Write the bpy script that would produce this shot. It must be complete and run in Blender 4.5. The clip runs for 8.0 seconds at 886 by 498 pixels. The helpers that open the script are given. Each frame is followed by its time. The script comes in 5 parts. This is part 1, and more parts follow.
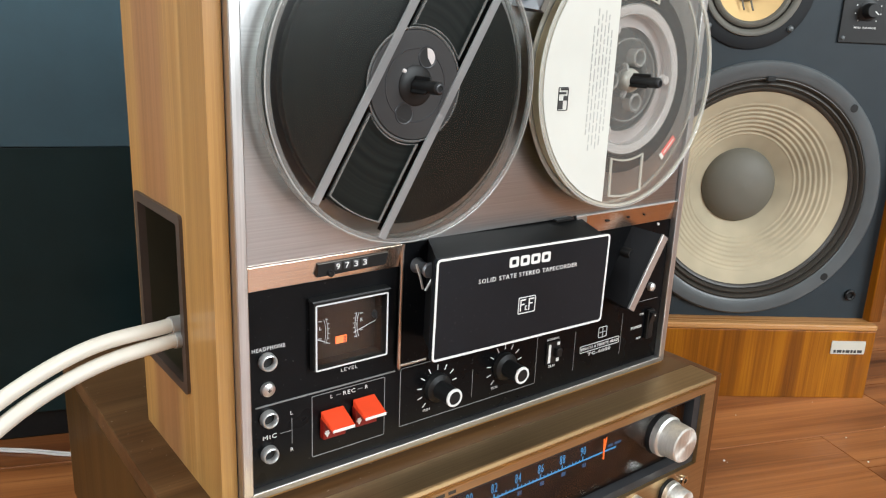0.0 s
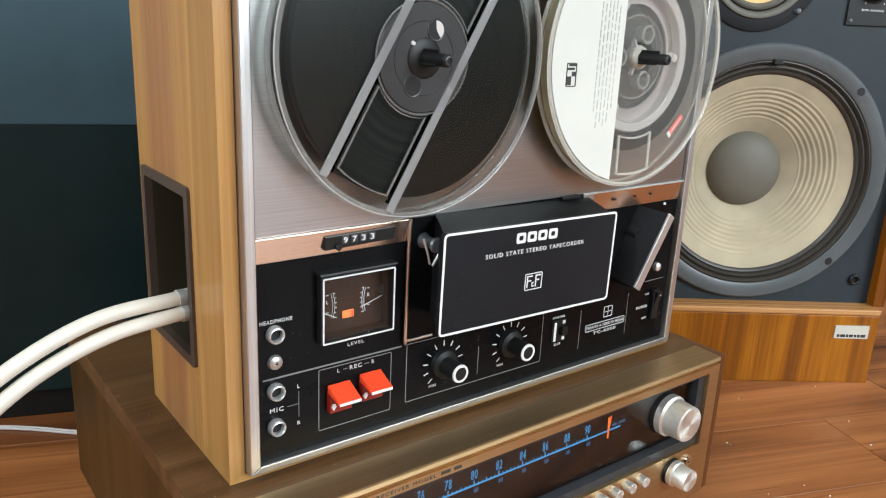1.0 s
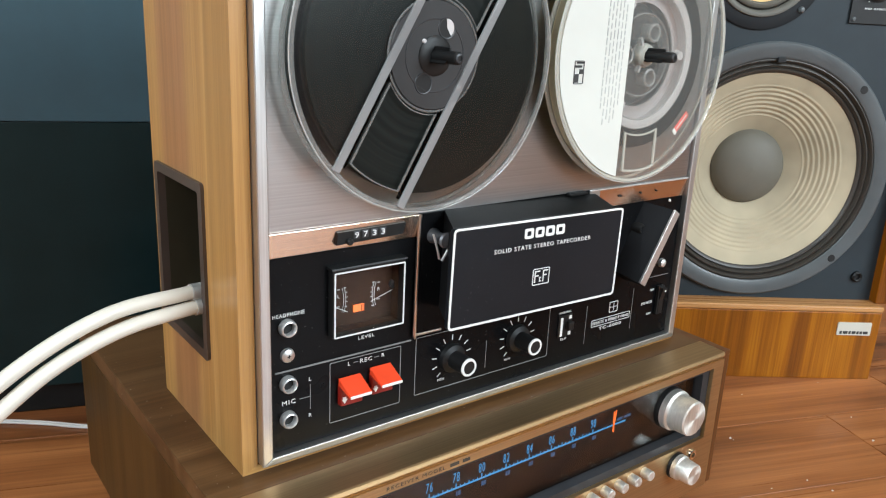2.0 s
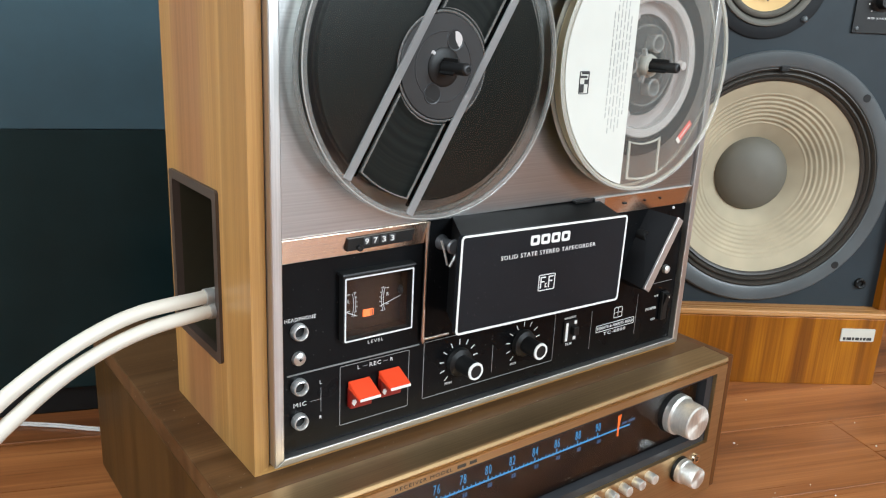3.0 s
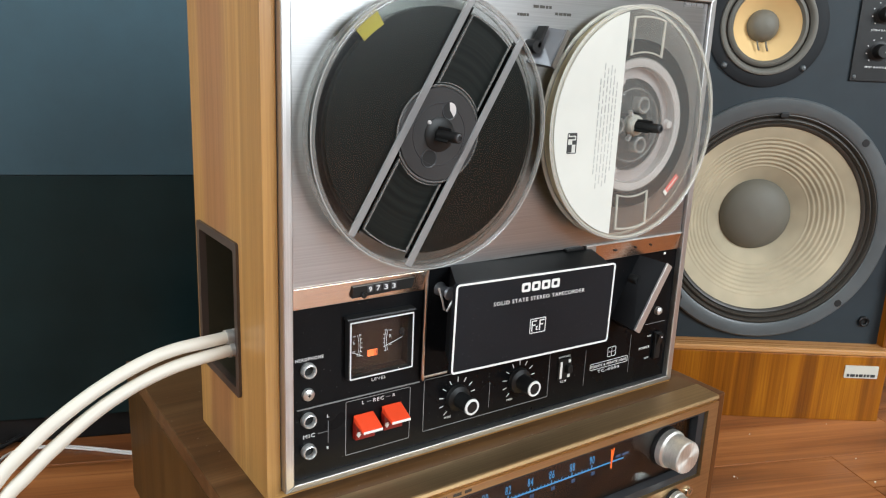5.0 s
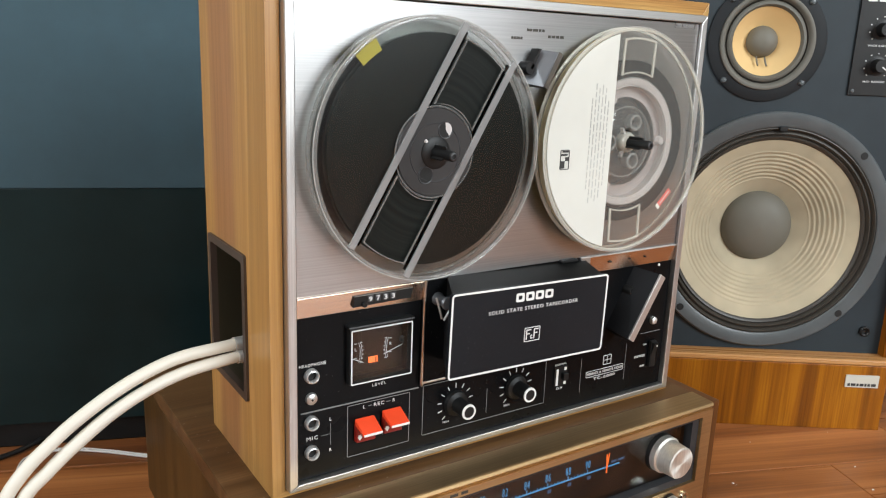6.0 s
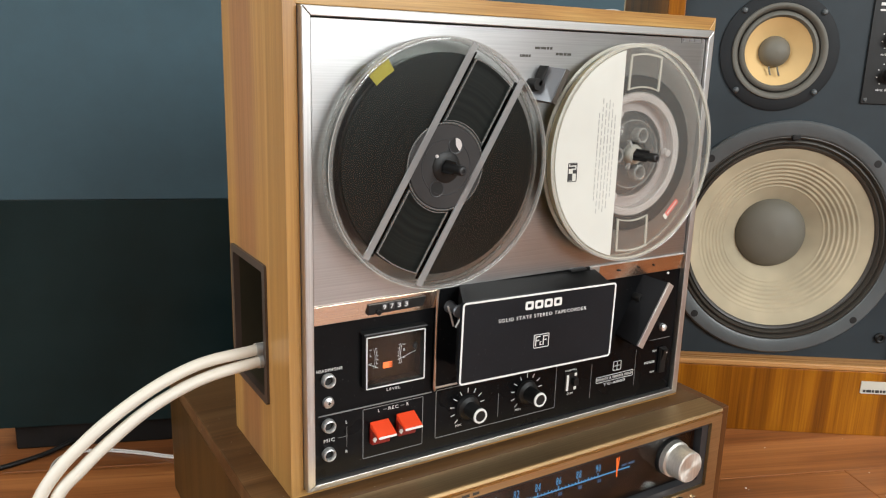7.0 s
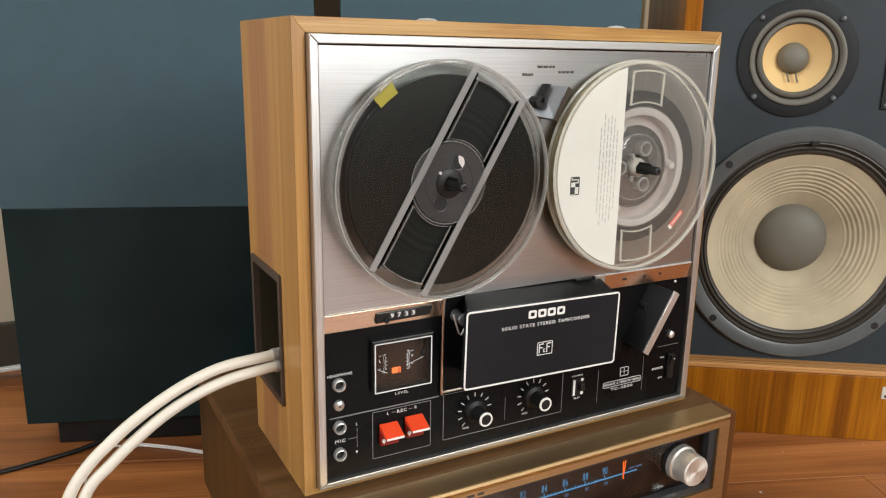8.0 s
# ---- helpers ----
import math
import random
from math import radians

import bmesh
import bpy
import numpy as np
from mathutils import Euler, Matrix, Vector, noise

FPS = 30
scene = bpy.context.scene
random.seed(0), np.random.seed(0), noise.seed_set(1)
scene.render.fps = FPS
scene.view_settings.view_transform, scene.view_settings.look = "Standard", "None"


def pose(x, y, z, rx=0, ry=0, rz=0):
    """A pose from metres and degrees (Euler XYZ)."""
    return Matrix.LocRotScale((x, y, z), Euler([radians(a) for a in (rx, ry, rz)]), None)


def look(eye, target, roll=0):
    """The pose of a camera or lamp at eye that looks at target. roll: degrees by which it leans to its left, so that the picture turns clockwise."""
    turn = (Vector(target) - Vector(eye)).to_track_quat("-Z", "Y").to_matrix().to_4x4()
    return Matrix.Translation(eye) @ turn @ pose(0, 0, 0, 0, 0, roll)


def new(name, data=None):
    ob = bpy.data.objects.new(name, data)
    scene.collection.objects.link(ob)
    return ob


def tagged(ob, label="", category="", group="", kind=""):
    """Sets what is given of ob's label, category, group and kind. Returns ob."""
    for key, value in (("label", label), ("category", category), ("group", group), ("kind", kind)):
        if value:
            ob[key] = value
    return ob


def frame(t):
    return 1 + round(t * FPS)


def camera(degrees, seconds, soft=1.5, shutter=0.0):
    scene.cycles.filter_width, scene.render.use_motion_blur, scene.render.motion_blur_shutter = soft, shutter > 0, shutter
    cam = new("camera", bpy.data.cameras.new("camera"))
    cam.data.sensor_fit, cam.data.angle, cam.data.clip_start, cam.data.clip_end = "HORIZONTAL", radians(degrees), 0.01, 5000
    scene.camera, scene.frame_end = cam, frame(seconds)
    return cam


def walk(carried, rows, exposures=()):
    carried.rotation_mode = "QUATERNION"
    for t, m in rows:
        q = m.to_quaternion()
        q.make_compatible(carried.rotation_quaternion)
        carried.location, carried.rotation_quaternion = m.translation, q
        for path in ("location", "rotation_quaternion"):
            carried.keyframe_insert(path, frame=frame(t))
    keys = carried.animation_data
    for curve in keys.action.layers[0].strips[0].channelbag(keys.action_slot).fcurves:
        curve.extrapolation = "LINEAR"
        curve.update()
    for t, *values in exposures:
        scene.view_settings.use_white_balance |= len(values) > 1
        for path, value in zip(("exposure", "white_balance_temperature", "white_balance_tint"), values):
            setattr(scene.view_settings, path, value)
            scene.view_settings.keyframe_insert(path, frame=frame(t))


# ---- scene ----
cam = camera(59.27, 8.0, soft=1.15)
PATH = [
    (0, (-0.1535, -0.3758, 0.4290), (1.0292, 1.1441, -0.1106), 2.37),
    (0.5, (-0.1535, -0.3757, 0.4238), (1.0267, 1.1400, -0.1326), 2.59),
    (1, (-0.1573, -0.3754, 0.4205), (1.0190, 1.1396, -0.1460), 2.67),
    (1.5, (-0.1614, -0.3769, 0.4201), (1.0131, 1.1375, -0.1521), 2.71),
    (3, (-0.1732, -0.3851, 0.4235), (0.9916, 1.1423, -0.1335), 2.72),
    (3.5, (-0.1752, -0.3968, 0.4309), (0.9787, 1.1431, -0.1143), 2.71),
    (4, (-0.1759, -0.4080, 0.4405), (0.9616, 1.1491, -0.0901), 2.62),
    (4.5, (-0.1787, -0.4192, 0.4473), (0.9423, 1.1550, -0.0677), 2.52),
    (6, (-0.1835, -0.4620, 0.4633), (0.8868, 1.1571, -0.0194), 2.18),
    (6.5, (-0.1858, -0.4734, 0.4664), (0.8630, 1.1617, -0.0096), 1.99),
    (7, (-0.1872, -0.4850, 0.4731), (0.8314, 1.1699, -0.0001), 1.66),
    (7.5, (-0.1815, -0.5014, 0.4839), (0.7930, 1.1783, 0.0055), 1.30),
    (8, (-0.1753, -0.5197, 0.4922), (0.7484, 1.1863, 0.0060), 0.96),
]
walk(cam, [(t, look(eye, target, roll)) for t, eye, target, roll in PATH], exposures=[(0, 0.07, 6450, 9), (1.5, 0.12, 6120, 7), (3.5, 0.1, 6150, 7), (4.5, 0.02, 6250, 8), (6.5, -0.06, 6650, 10.5), (8, -0.15, 7000, 12)])

# ---- light ----
world = bpy.data.worlds.new("sky")
scene.world = world
world.use_nodes = True
wn = world.node_tree
sky = wn.nodes.new("ShaderNodeTexSky")
sky.sky_type, sky.sun_disc = "NISHITA", False
sky.sun_elevation, sky.sun_rotation = radians(40), radians(200)
wn.nodes["Background"].inputs["Strength"].default_value = 0.12
wn.links.new(sky.outputs["Color"], wn.nodes["Background"].inputs["Color"])


def window_light(name, m, w, h, watts, colour):
    lamp = bpy.data.lights.new(name, "AREA")
    lamp.shape, lamp.size, lamp.size_y, lamp.energy, lamp.color = "RECTANGLE", w, h, watts, colour
    ob = new(name, lamp)
    ob.matrix_world = m
    return ob


window_light("window_light_left", look((-2.16, -0.9, 1.75), (0.2, -0.6, 0.5)), 1.8, 1.3, 60, (0.93, 1.0, 1.03))
window_light("window_light_back", look((1.05, -2.76, 1.5), (0.6, 0.2, 0.5)), 1.6, 1.3, 97, (0.93, 1.0, 1.03))


# ---- materials ----
def material(name, colour=(0.5, 0.5, 0.5), rough=0.5, metal=0.0, coat=0.0):
    m = bpy.data.materials.new(name)
    m.use_nodes = True
    b = m.node_tree.nodes["Principled BSDF"]
    b.inputs["Base Color"].default_value = (*colour, 1)
    b.inputs["Roughness"].default_value = rough
    b.inputs["Metallic"].default_value = metal
    b.inputs["Coat Weight"].default_value = coat
    b.inputs["Coat Roughness"].default_value = 0.15
    return m


def nodes_of(m):
    t = m.node_tree
    return t, t.nodes, t.links, t.nodes["Principled BSDF"]


def coords(m, scale=(1, 1, 1), turn=0.0, per_piece=False):
    t, n, l, b = nodes_of(m)
    c, mp = n.new("ShaderNodeTexCoord"), n.new("ShaderNodeMapping")
    mp.inputs["Scale"].default_value = scale
    mp.inputs["Rotation"].default_value = (0, 0, turn)
    l.new(c.outputs["Object"], mp.inputs["Vector"])
    if per_piece:
        info, mul = n.new("ShaderNodeObjectInfo"), n.new("ShaderNodeMath")
        mul.operation = "MULTIPLY"
        mul.inputs[1].default_value = 37.0
        l.new(info.outputs["Random"], mul.inputs[0])
        l.new(mul.outputs[0], mp.inputs["Location"])
    return mp.outputs["Vector"]


def noise_of(m, vector, scale, detail=6.0, rough=0.6, distort=0.0):
    t, n, l, b = nodes_of(m)
    x = n.new("ShaderNodeTexNoise")
    x.inputs["Scale"].default_value, x.inputs["Detail"].default_value = scale, detail
    x.inputs["Roughness"].default_value, x.inputs["Distortion"].default_value = rough, distort
    l.new(vector, x.inputs["Vector"])
    return x.outputs["Fac"]


def ramp_of(m, fac, stops):
    t, n, l, b = nodes_of(m)
    r = n.new("ShaderNodeValToRGB")
    while len(r.color_ramp.elements) < len(stops):
        r.color_ramp.elements.new(0.5)
    for e, (p, c) in zip(r.color_ramp.elements, stops):
        e.position, e.color = p, (*c, 1) if len(c) == 3 else c
    l.new(fac, r.inputs["Fac"])
    return r.outputs["Color"]


def mix_of(m, a, b_, fac=0.5, mode="MULTIPLY"):
    t, n, l, b = nodes_of(m)
    x = n.new("ShaderNodeMix")
    x.data_type, x.blend_type = "RGBA", mode
    x.inputs["Factor"].default_value = fac
    l.new(a, x.inputs["A"])
    l.new(b_, x.inputs["B"])
    return x.outputs["Result"]


def bump_of(m, height, strength=0.2, distance=0.001):
    t, n, l, b = nodes_of(m)
    x = n.new("ShaderNodeBump")
    x.inputs["Strength"].default_value, x.inputs["Distance"].default_value = strength, distance
    l.new(height, x.inputs["Height"])
    l.new(x.outputs["Normal"], b.inputs["Normal"])


def rough_of(m, fac, low, high):
    t, n, l, b = nodes_of(m)
    x = n.new("ShaderNodeMapRange")
    x.inputs["To Min"].default_value, x.inputs["To Max"].default_value = low, high
    l.new(fac, x.inputs["Value"])
    l.new(x.outputs["Result"], b.inputs["Roughness"])


def wood(name, dark, mid, light, along="z", rough=0.38, wide=26.0, per_piece=False, turn=0.0, coat=0.0, figure=0.45):
    """Veneer: long streaks along one axis, broad colour bands and fine pores."""
    m = material(name, mid, rough, coat=coat)
    t, n, l, b = nodes_of(m)
    k = {"x": (0.05, 1, 1), "y": (1, 0.05, 1), "z": (1, 1, 0.05)}[along]
    v = coords(m, k, turn, per_piece)
    fine = coords(m, tuple(1 if a == 1 else 0.012 for a in k), turn, per_piece)
    bands = noise_of(m, v, wide, 4, 0.55, 1.2)
    pores = noise_of(m, fine, wide * 14, 5, 0.65)
    base = ramp_of(m, bands, ((0.32, dark), (0.5, mid), (0.68, light)))
    grain = ramp_of(m, pores, ((0.35, (0.62, 0.55, 0.5)), (0.6, (1.0, 1.0, 1.0))))
    l.new(mix_of(m, base, grain, figure), b.inputs["Base Color"])
    rough_of(m, pores, rough - 0.06, rough + 0.1)
    bump_of(m, pores, 0.12, 0.0004)
    return m


def dull(m, shine):
    m.node_tree.nodes["Principled BSDF"].inputs["Specular IOR Level"].default_value = shine


def dusted(m, amount=0.35, scale=900.0):
    """Scattered pale specks of dust over the colour."""
    t, n, l, b = nodes_of(m)
    src = b.inputs["Base Color"].links[0].from_socket
    specks = ramp_of(m, noise_of(m, coords(m), scale, 1, 0.5), ((0.74, (0, 0, 0)), (0.79, (amount, amount, amount * 0.95))))
    l.new(mix_of(m, src, specks, 1.0, "ADD"), b.inputs["Base Color"])


def brushed(name, colour, rough=0.3, along="x", amount=0.1, streak=900.0):
    m = material(name, colour, rough, 1.0)
    t, n, l, b = nodes_of(m)
    k = {"x": (0.01, 1, 1), "z": (1, 1, 0.01)}[along]
    lines = noise_of(m, coords(m, k), streak, 3, 0.6)
    smear = noise_of(m, coords(m), 14, 3, 0.5)
    rough_of(m, smear, rough - amount * 0.6, rough + amount)
    c2 = tuple(a * 0.82 for a in colour)
    l.new(ramp_of(m, lines, ((0.3, c2), (0.7, colour))), b.inputs["Base Color"])
    bump_of(m, lines, 0.06, 0.0002)
    return m


def worn(name, colour, rough=0.5, spread=0.12, scale=60.0, relief=0.05, metal=0.0, coat=0.0, shine=0.5):
    """Paint or plastic with faint blotches, dust and uneven gloss."""
    m = material(name, colour, rough, metal, coat)
    t, n, l, b = nodes_of(m)
    big = noise_of(m, coords(m), scale * 0.15, 4, 0.6)
    small = noise_of(m, coords(m), scale * 8, 4, 0.65)
    lo, hi = tuple(c * (1 - spread) for c in colour), tuple(min(1, c * (1 + spread) + 0.002) for c in colour)
    l.new(ramp_of(m, big, ((0.35, lo), (0.65, hi))), b.inputs["Base Color"])
    rough_of(m, big, max(0.02, rough - 0.08), rough + 0.1)
    bump_of(m, small, relief, 0.0003)
    b.inputs["Specular IOR Level"].default_value = shine
    return m


def glow(name, colour, strength):
    m = material(name, (0.02, 0.02, 0.02), 0.5)
    t, n, l, b = nodes_of(m)
    b.inputs["Emission Color"].default_value = (*colour, 1)
    b.inputs["Emission Strength"].default_value = strength
    return m


def clear(name, tint, milk, gloss_rough=0.06, milk_colour=(0.8, 0.8, 0.78), low=0.04):
    """Clear plastic: see-through, with Fresnel gloss and a little milky scatter."""
    m = bpy.data.materials.new(name)
    m.use_nodes = True
    n, l = m.node_tree.nodes, m.node_tree.links
    n.clear()
    out = n.new("ShaderNodeOutputMaterial")
    tr, gl, df = n.new("ShaderNodeBsdfTransparent"), n.new("ShaderNodeBsdfGlossy"), n.new("ShaderNodeBsdfDiffuse")
    tr.inputs["Color"].default_value = (*tint, 1)
    gl.inputs["Roughness"].default_value = gloss_rough
    df.inputs["Color"].default_value = (*milk_colour, 1)
    a, b, lw = n.new("ShaderNodeMixShader"), n.new("ShaderNodeMixShader"), n.new("ShaderNodeLayerWeight")
    lw.inputs["Blend"].default_value = 0.5
    fr, up = n.new("ShaderNodeMath"), n.new("ShaderNodeMapRange")
    fr.operation, fr.inputs[1].default_value = "POWER", 5.0
    l.new(lw.outputs["Facing"], fr.inputs[0])
    l.new(fr.outputs[0], up.inputs["Value"])
    up.inputs["To Min"].default_value, up.inputs["To Max"].default_value = low, 1.0
    a.inputs["Fac"].default_value = milk
    l.new(tr.outputs[0], a.inputs[1])
    l.new(df.outputs[0], a.inputs[2])
    l.new(up.outputs["Result"], b.inputs["Fac"])
    l.new(a.outputs[0], b.inputs[1])
    l.new(gl.outputs[0], b.inputs[2])
    l.new(b.outputs[0], out.inputs["Surface"])
    return m


M_teak = wood("honey_walnut_veneer", (0.3, 0.147, 0.043), (0.465, 0.248, 0.073), (0.55, 0.338, 0.115), "z", 0.3, 52, figure=0.8)
def banded(name, stops, span, rough=0.3):
    """Quarter-cut veneer: broad soft upright bands of their own colours, with fine pores."""
    m = material(name, (0.4, 0.2, 0.07), rough)
    t, n, l, b = nodes_of(m)
    sep, mp, add = n.new("ShaderNodeSeparateXYZ"), n.new("ShaderNodeMapRange"), n.new("ShaderNodeMath")
    l.new(n.new("ShaderNodeTexCoord").outputs["Object"], sep.inputs[0])
    l.new(sep.outputs["Y"], mp.inputs["Value"])
    mp.inputs["From Min"].default_value, mp.inputs["From Max"].default_value = span
    add.operation = "MULTIPLY_ADD"
    wander = noise_of(m, coords(m, (1, 1, 0.1)), 34, 4, 0.6, 0.6)
    l.new(wander, add.inputs[0])
    add.inputs[1].default_value = 0.16
    shift = n.new("ShaderNodeMath")
    shift.operation, shift.inputs[1].default_value = "SUBTRACT", 0.08
    l.new(mp.outputs["Result"], shift.inputs[0])
    l.new(shift.outputs[0], add.inputs[2])
    base = ramp_of(m, add.outputs[0], stops)
    streak = ramp_of(m, noise_of(m, coords(m, (1, 1, 0.02)), 190, 4, 0.6), ((0.36, (0.72, 0.67, 0.6)), (0.6, (1, 1, 1))))
    pores = noise_of(m, coords(m, (1, 1, 0.012)), 720, 5, 0.65)
    grain = ramp_of(m, pores, ((0.35, (0.7, 0.64, 0.58)), (0.6, (1, 1, 1))))
    l.new(mix_of(m, mix_of(m, base, streak, 0.55), grain, 0.55), b.inputs["Base Color"])
    rough_of(m, pores, rough - 0.06, rough + 0.1)
    bump_of(m, pores, 0.12, 0.0004)
    return m


M_teak_side = banded("banded_walnut_side", ((0.0, (0.42, 0.222, 0.07)), (0.14, (0.49, 0.272, 0.087)), (0.27, (0.44, 0.24, 0.075)), (0.31, (0.56, 0.325, 0.115)), (0.36, (0.49, 0.265, 0.083)), (0.47, (0.53, 0.30, 0.11)), (0.55, (0.42, 0.21, 0.09)), (0.82, (0.43, 0.218, 0.087)), (0.88, (0.54, 0.305, 0.105)), (1.0, (0.49, 0.27, 0.083))), (0.0, 0.1385))
M_teak_x = wood("honey_walnut_veneer_flat", (0.3, 0.147, 0.043), (0.465, 0.248, 0.073), (0.55, 0.338, 0.115), "x", 0.3, 52, figure=0.8)
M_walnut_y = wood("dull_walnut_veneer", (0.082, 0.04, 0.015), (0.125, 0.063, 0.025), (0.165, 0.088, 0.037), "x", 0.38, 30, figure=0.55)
# darker than the top veneer: the left side's shade is in the colour
M_walnut_shaded = wood("shaded_walnut_side", (0.036, 0.018, 0.004), (0.066, 0.034, 0.007), (0.1, 0.053, 0.013), "z", 0.38, 26, figure=0.7)
M_walnut_r = wood("reddish_walnut_side", (0.08, 0.029, 0.009), (0.135, 0.051, 0.016), (0.19, 0.078, 0.026), "z", 0.36, 24)
M_oak = wood("orange_walnut_veneer", (0.14, 0.041, 0.002), (0.27, 0.088, 0.004), (0.40, 0.148, 0.008), "z", 0.32, 34, figure=0.75)
dull(M_oak, 0.2)
dull(M_walnut_y, 0.22)
dull(M_walnut_shaded, 0.3)
dull(M_walnut_r, 0.25)
dusted(M_walnut_y, 0.2, 420)
# paler than the plinth wood: light caught on its top edge, put into colour
M_edge = wood("lit_walnut_edge", (0.38, 0.17, 0.05), (0.47, 0.225, 0.075), (0.54, 0.28, 0.10), "x", 0.26, 20)
M_alu = brushed("brushed_aluminium", (0.485, 0.48, 0.478), 0.32, "x", 0.06)
M_trim = brushed("satin_aluminium_trim", (0.64, 0.635, 0.625), 0.4, "z")
M_trim_x = brushed("satin_aluminium_trim_flat", (0.52, 0.515, 0.50), 0.42, "x")
M_brass = brushed("champagne_brass", (0.56, 0.385, 0.20), 0.42, "x")
M_bronze = brushed("bronze_edge", (0.7, 0.63, 0.56), 0.3, "z")
M_satin = worn("satin_nickel", (0.78, 0.78, 0.77), 0.34, 0.06, 60, 0.02, metal=0.75)
M_nickel = worn("dull_nickel", (0.66, 0.66, 0.65), 0.36, 0.08, 60, 0.02, metal=0.85)
M_cast = worn("grey_cast_metal", (0.15, 0.155, 0.165), 0.36, 0.12, 60, 0.04, metal=0.6)
M_plug = worn("bright_plug_metal", (0.5, 0.5, 0.48), 0.32, 0.1, 60, 0.03, metal=0.4)
# the copper tint paints the lit floor's reflection into plain aluminium
M_strip = brushed("floor_tinted_aluminium", (0.80, 0.63, 0.51), 0.24, "x")
for m_ in (M_alu, M_strip):        # brushed lengthwise: reflections smear upright
    t_, n_, l_, b_ = nodes_of(m_)
    tan_ = n_.new("ShaderNodeTangent")
    tan_.direction_type, tan_.axis = "RADIAL", "Z"
    l_.new(tan_.outputs[0], b_.inputs["Tangent"])
    b_.inputs["Anisotropic"].default_value, b_.inputs["Anisotropic Rotation"].default_value = 0.25, 0.25
M_chrome = material("chrome", (0.8, 0.8, 0.8), 0.12, 1.0)
M_steel = brushed("turned_aluminium", (0.93, 0.92, 0.86), 0.42, "z", 0.08, 500)
t_, n_, l_, b_ = nodes_of(M_steel)
tan_ = n_.new("ShaderNodeTangent")
tan_.direction_type, tan_.axis = "RADIAL", "Y"
l_.new(tan_.outputs[0], b_.inputs["Tangent"])
b_.inputs["Anisotropic"].default_value = 0.7
b_.inputs["Metallic"].default_value = 0.85
M_black = worn("black_face_paint", (0.0035, 0.0038, 0.0045), 0.28, 0.25, 50, 0.04, shine=0.1)
M_plate = worn("charcoal_plate", (0.009, 0.0105, 0.0135), 0.42, 0.15, 50, 0.03, shine=0.18)
M_blackp = worn("black_plastic", (0.008, 0.008, 0.008), 0.42, 0.2, 80, 0.06, shine=0.3)
dusted(M_black, 0.05, 620)
dusted(M_plate, 0.035, 800)
M_lever = worn("matt_black_plastic", (0.005, 0.005, 0.006), 0.55, 0.2, 60, 0.05, shine=0.14)
M_grey = worn("dark_grey_plastic", (0.03, 0.031, 0.034), 0.36, 0.15, 60, 0.05, shine=0.4)
M_white = worn("white_paint", (0.78, 0.78, 0.76), 0.5, 0.05, 60, 0.02)
M_print = worn("white_print", (0.72, 0.72, 0.71), 0.6, 0.06, 90, 0.02)
M_dim = worn("grey_print", (0.22, 0.22, 0.22), 0.6, 0.2, 90, 0.02)
M_red = worn("red_plastic", (0.74, 0.06, 0.016), 0.38, 0.1, 80, 0.04)
M_redd = worn("deep_red_plastic", (0.2, 0.008, 0.004), 0.4, 0.1, 80, 0.04)
M_brown = worn("brown_plastic", (0.07, 0.05, 0.04), 0.38, 0.12, 60, 0.04)
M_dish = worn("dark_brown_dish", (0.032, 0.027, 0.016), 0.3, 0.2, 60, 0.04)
M_meter = worn("meter_face", (0.034, 0.015, 0.007), 0.5, 0.2, 60, 0.02, shine=0.15)
M_dial = worn("dark_dial_face", (0.011, 0.006, 0.004), 0.4, 0.2, 60, 0.02, shine=0.3)
M_void = material("dark_hole", (0.004, 0.004, 0.004), 0.7)
M_cable = worn("cream_rubber", (0.66, 0.62, 0.54), 0.42, 0.07, 40, 0.03)
M_cable2 = worn("white_thin_cable", (0.6, 0.57, 0.54), 0.45, 0.07, 40, 0.03)
# faint milk adds the haze of room reflections on the clear flange
M_clear = clear("clear_polystyrene", (0.95, 0.95, 0.94), 0.045, 0.11, low=0.06)
M_clear_rim = clear("clear_polystyrene_edge", (0.85, 0.85, 0.84), 0.42, 0.06, (0.82, 0.8, 0.7))
M_smoke = clear("smoke_tinted_polystyrene", (0.86, 0.87, 0.86), 0.0, 0.24, (0.5, 0.5, 0.48), low=0.022)
M_smoke_rim = clear("smoke_tinted_edge", (0.72, 0.72, 0.71), 0.19, 0.08, (0.62, 0.62, 0.6))
M_lip = clear("bright_flange_lip", (0.85, 0.85, 0.85), 0.34, 0.08, (0.85, 0.84, 0.8))
M_gap = clear("rib_shade_tint", (0.3, 0.3, 0.3), 0.0, 0.2, low=0.01)
M_rib = clear("grey_rib_plastic", (0.72, 0.72, 0.72), 0.31, 0.08, (0.62, 0.62, 0.62))
# bowl and hub: milk also carries the bright highlights on the plastic
M_bowl = clear("pink_milky_plastic", (0.8, 0.77, 0.76), 0.58, 0.1, (0.86, 0.77, 0.75))
M_hub = clear("milky_hub_plastic", (0.87, 0.86, 0.85), 0.62, 0.08, (0.92, 0.87, 0.85))
M_glass = clear("window_glass", (0.96, 0.96, 0.96), 0.0, 0.02)
M_pane = clear("thin_meter_glass", (0.97, 0.96, 0.95), 0.0, 0.02, low=0.012)
M_tape = material("dark_tape", (0.008, 0.008, 0.007), 0.36)
t_, n_, l_, b_ = nodes_of(M_tape)
flat_, len_, turns_ = n_.new("ShaderNodeVectorMath"), n_.new("ShaderNodeVectorMath"), n_.new("ShaderNodeTexNoise")
flat_.operation, len_.operation, turns_.noise_dimensions = "MULTIPLY", "LENGTH", "1D"
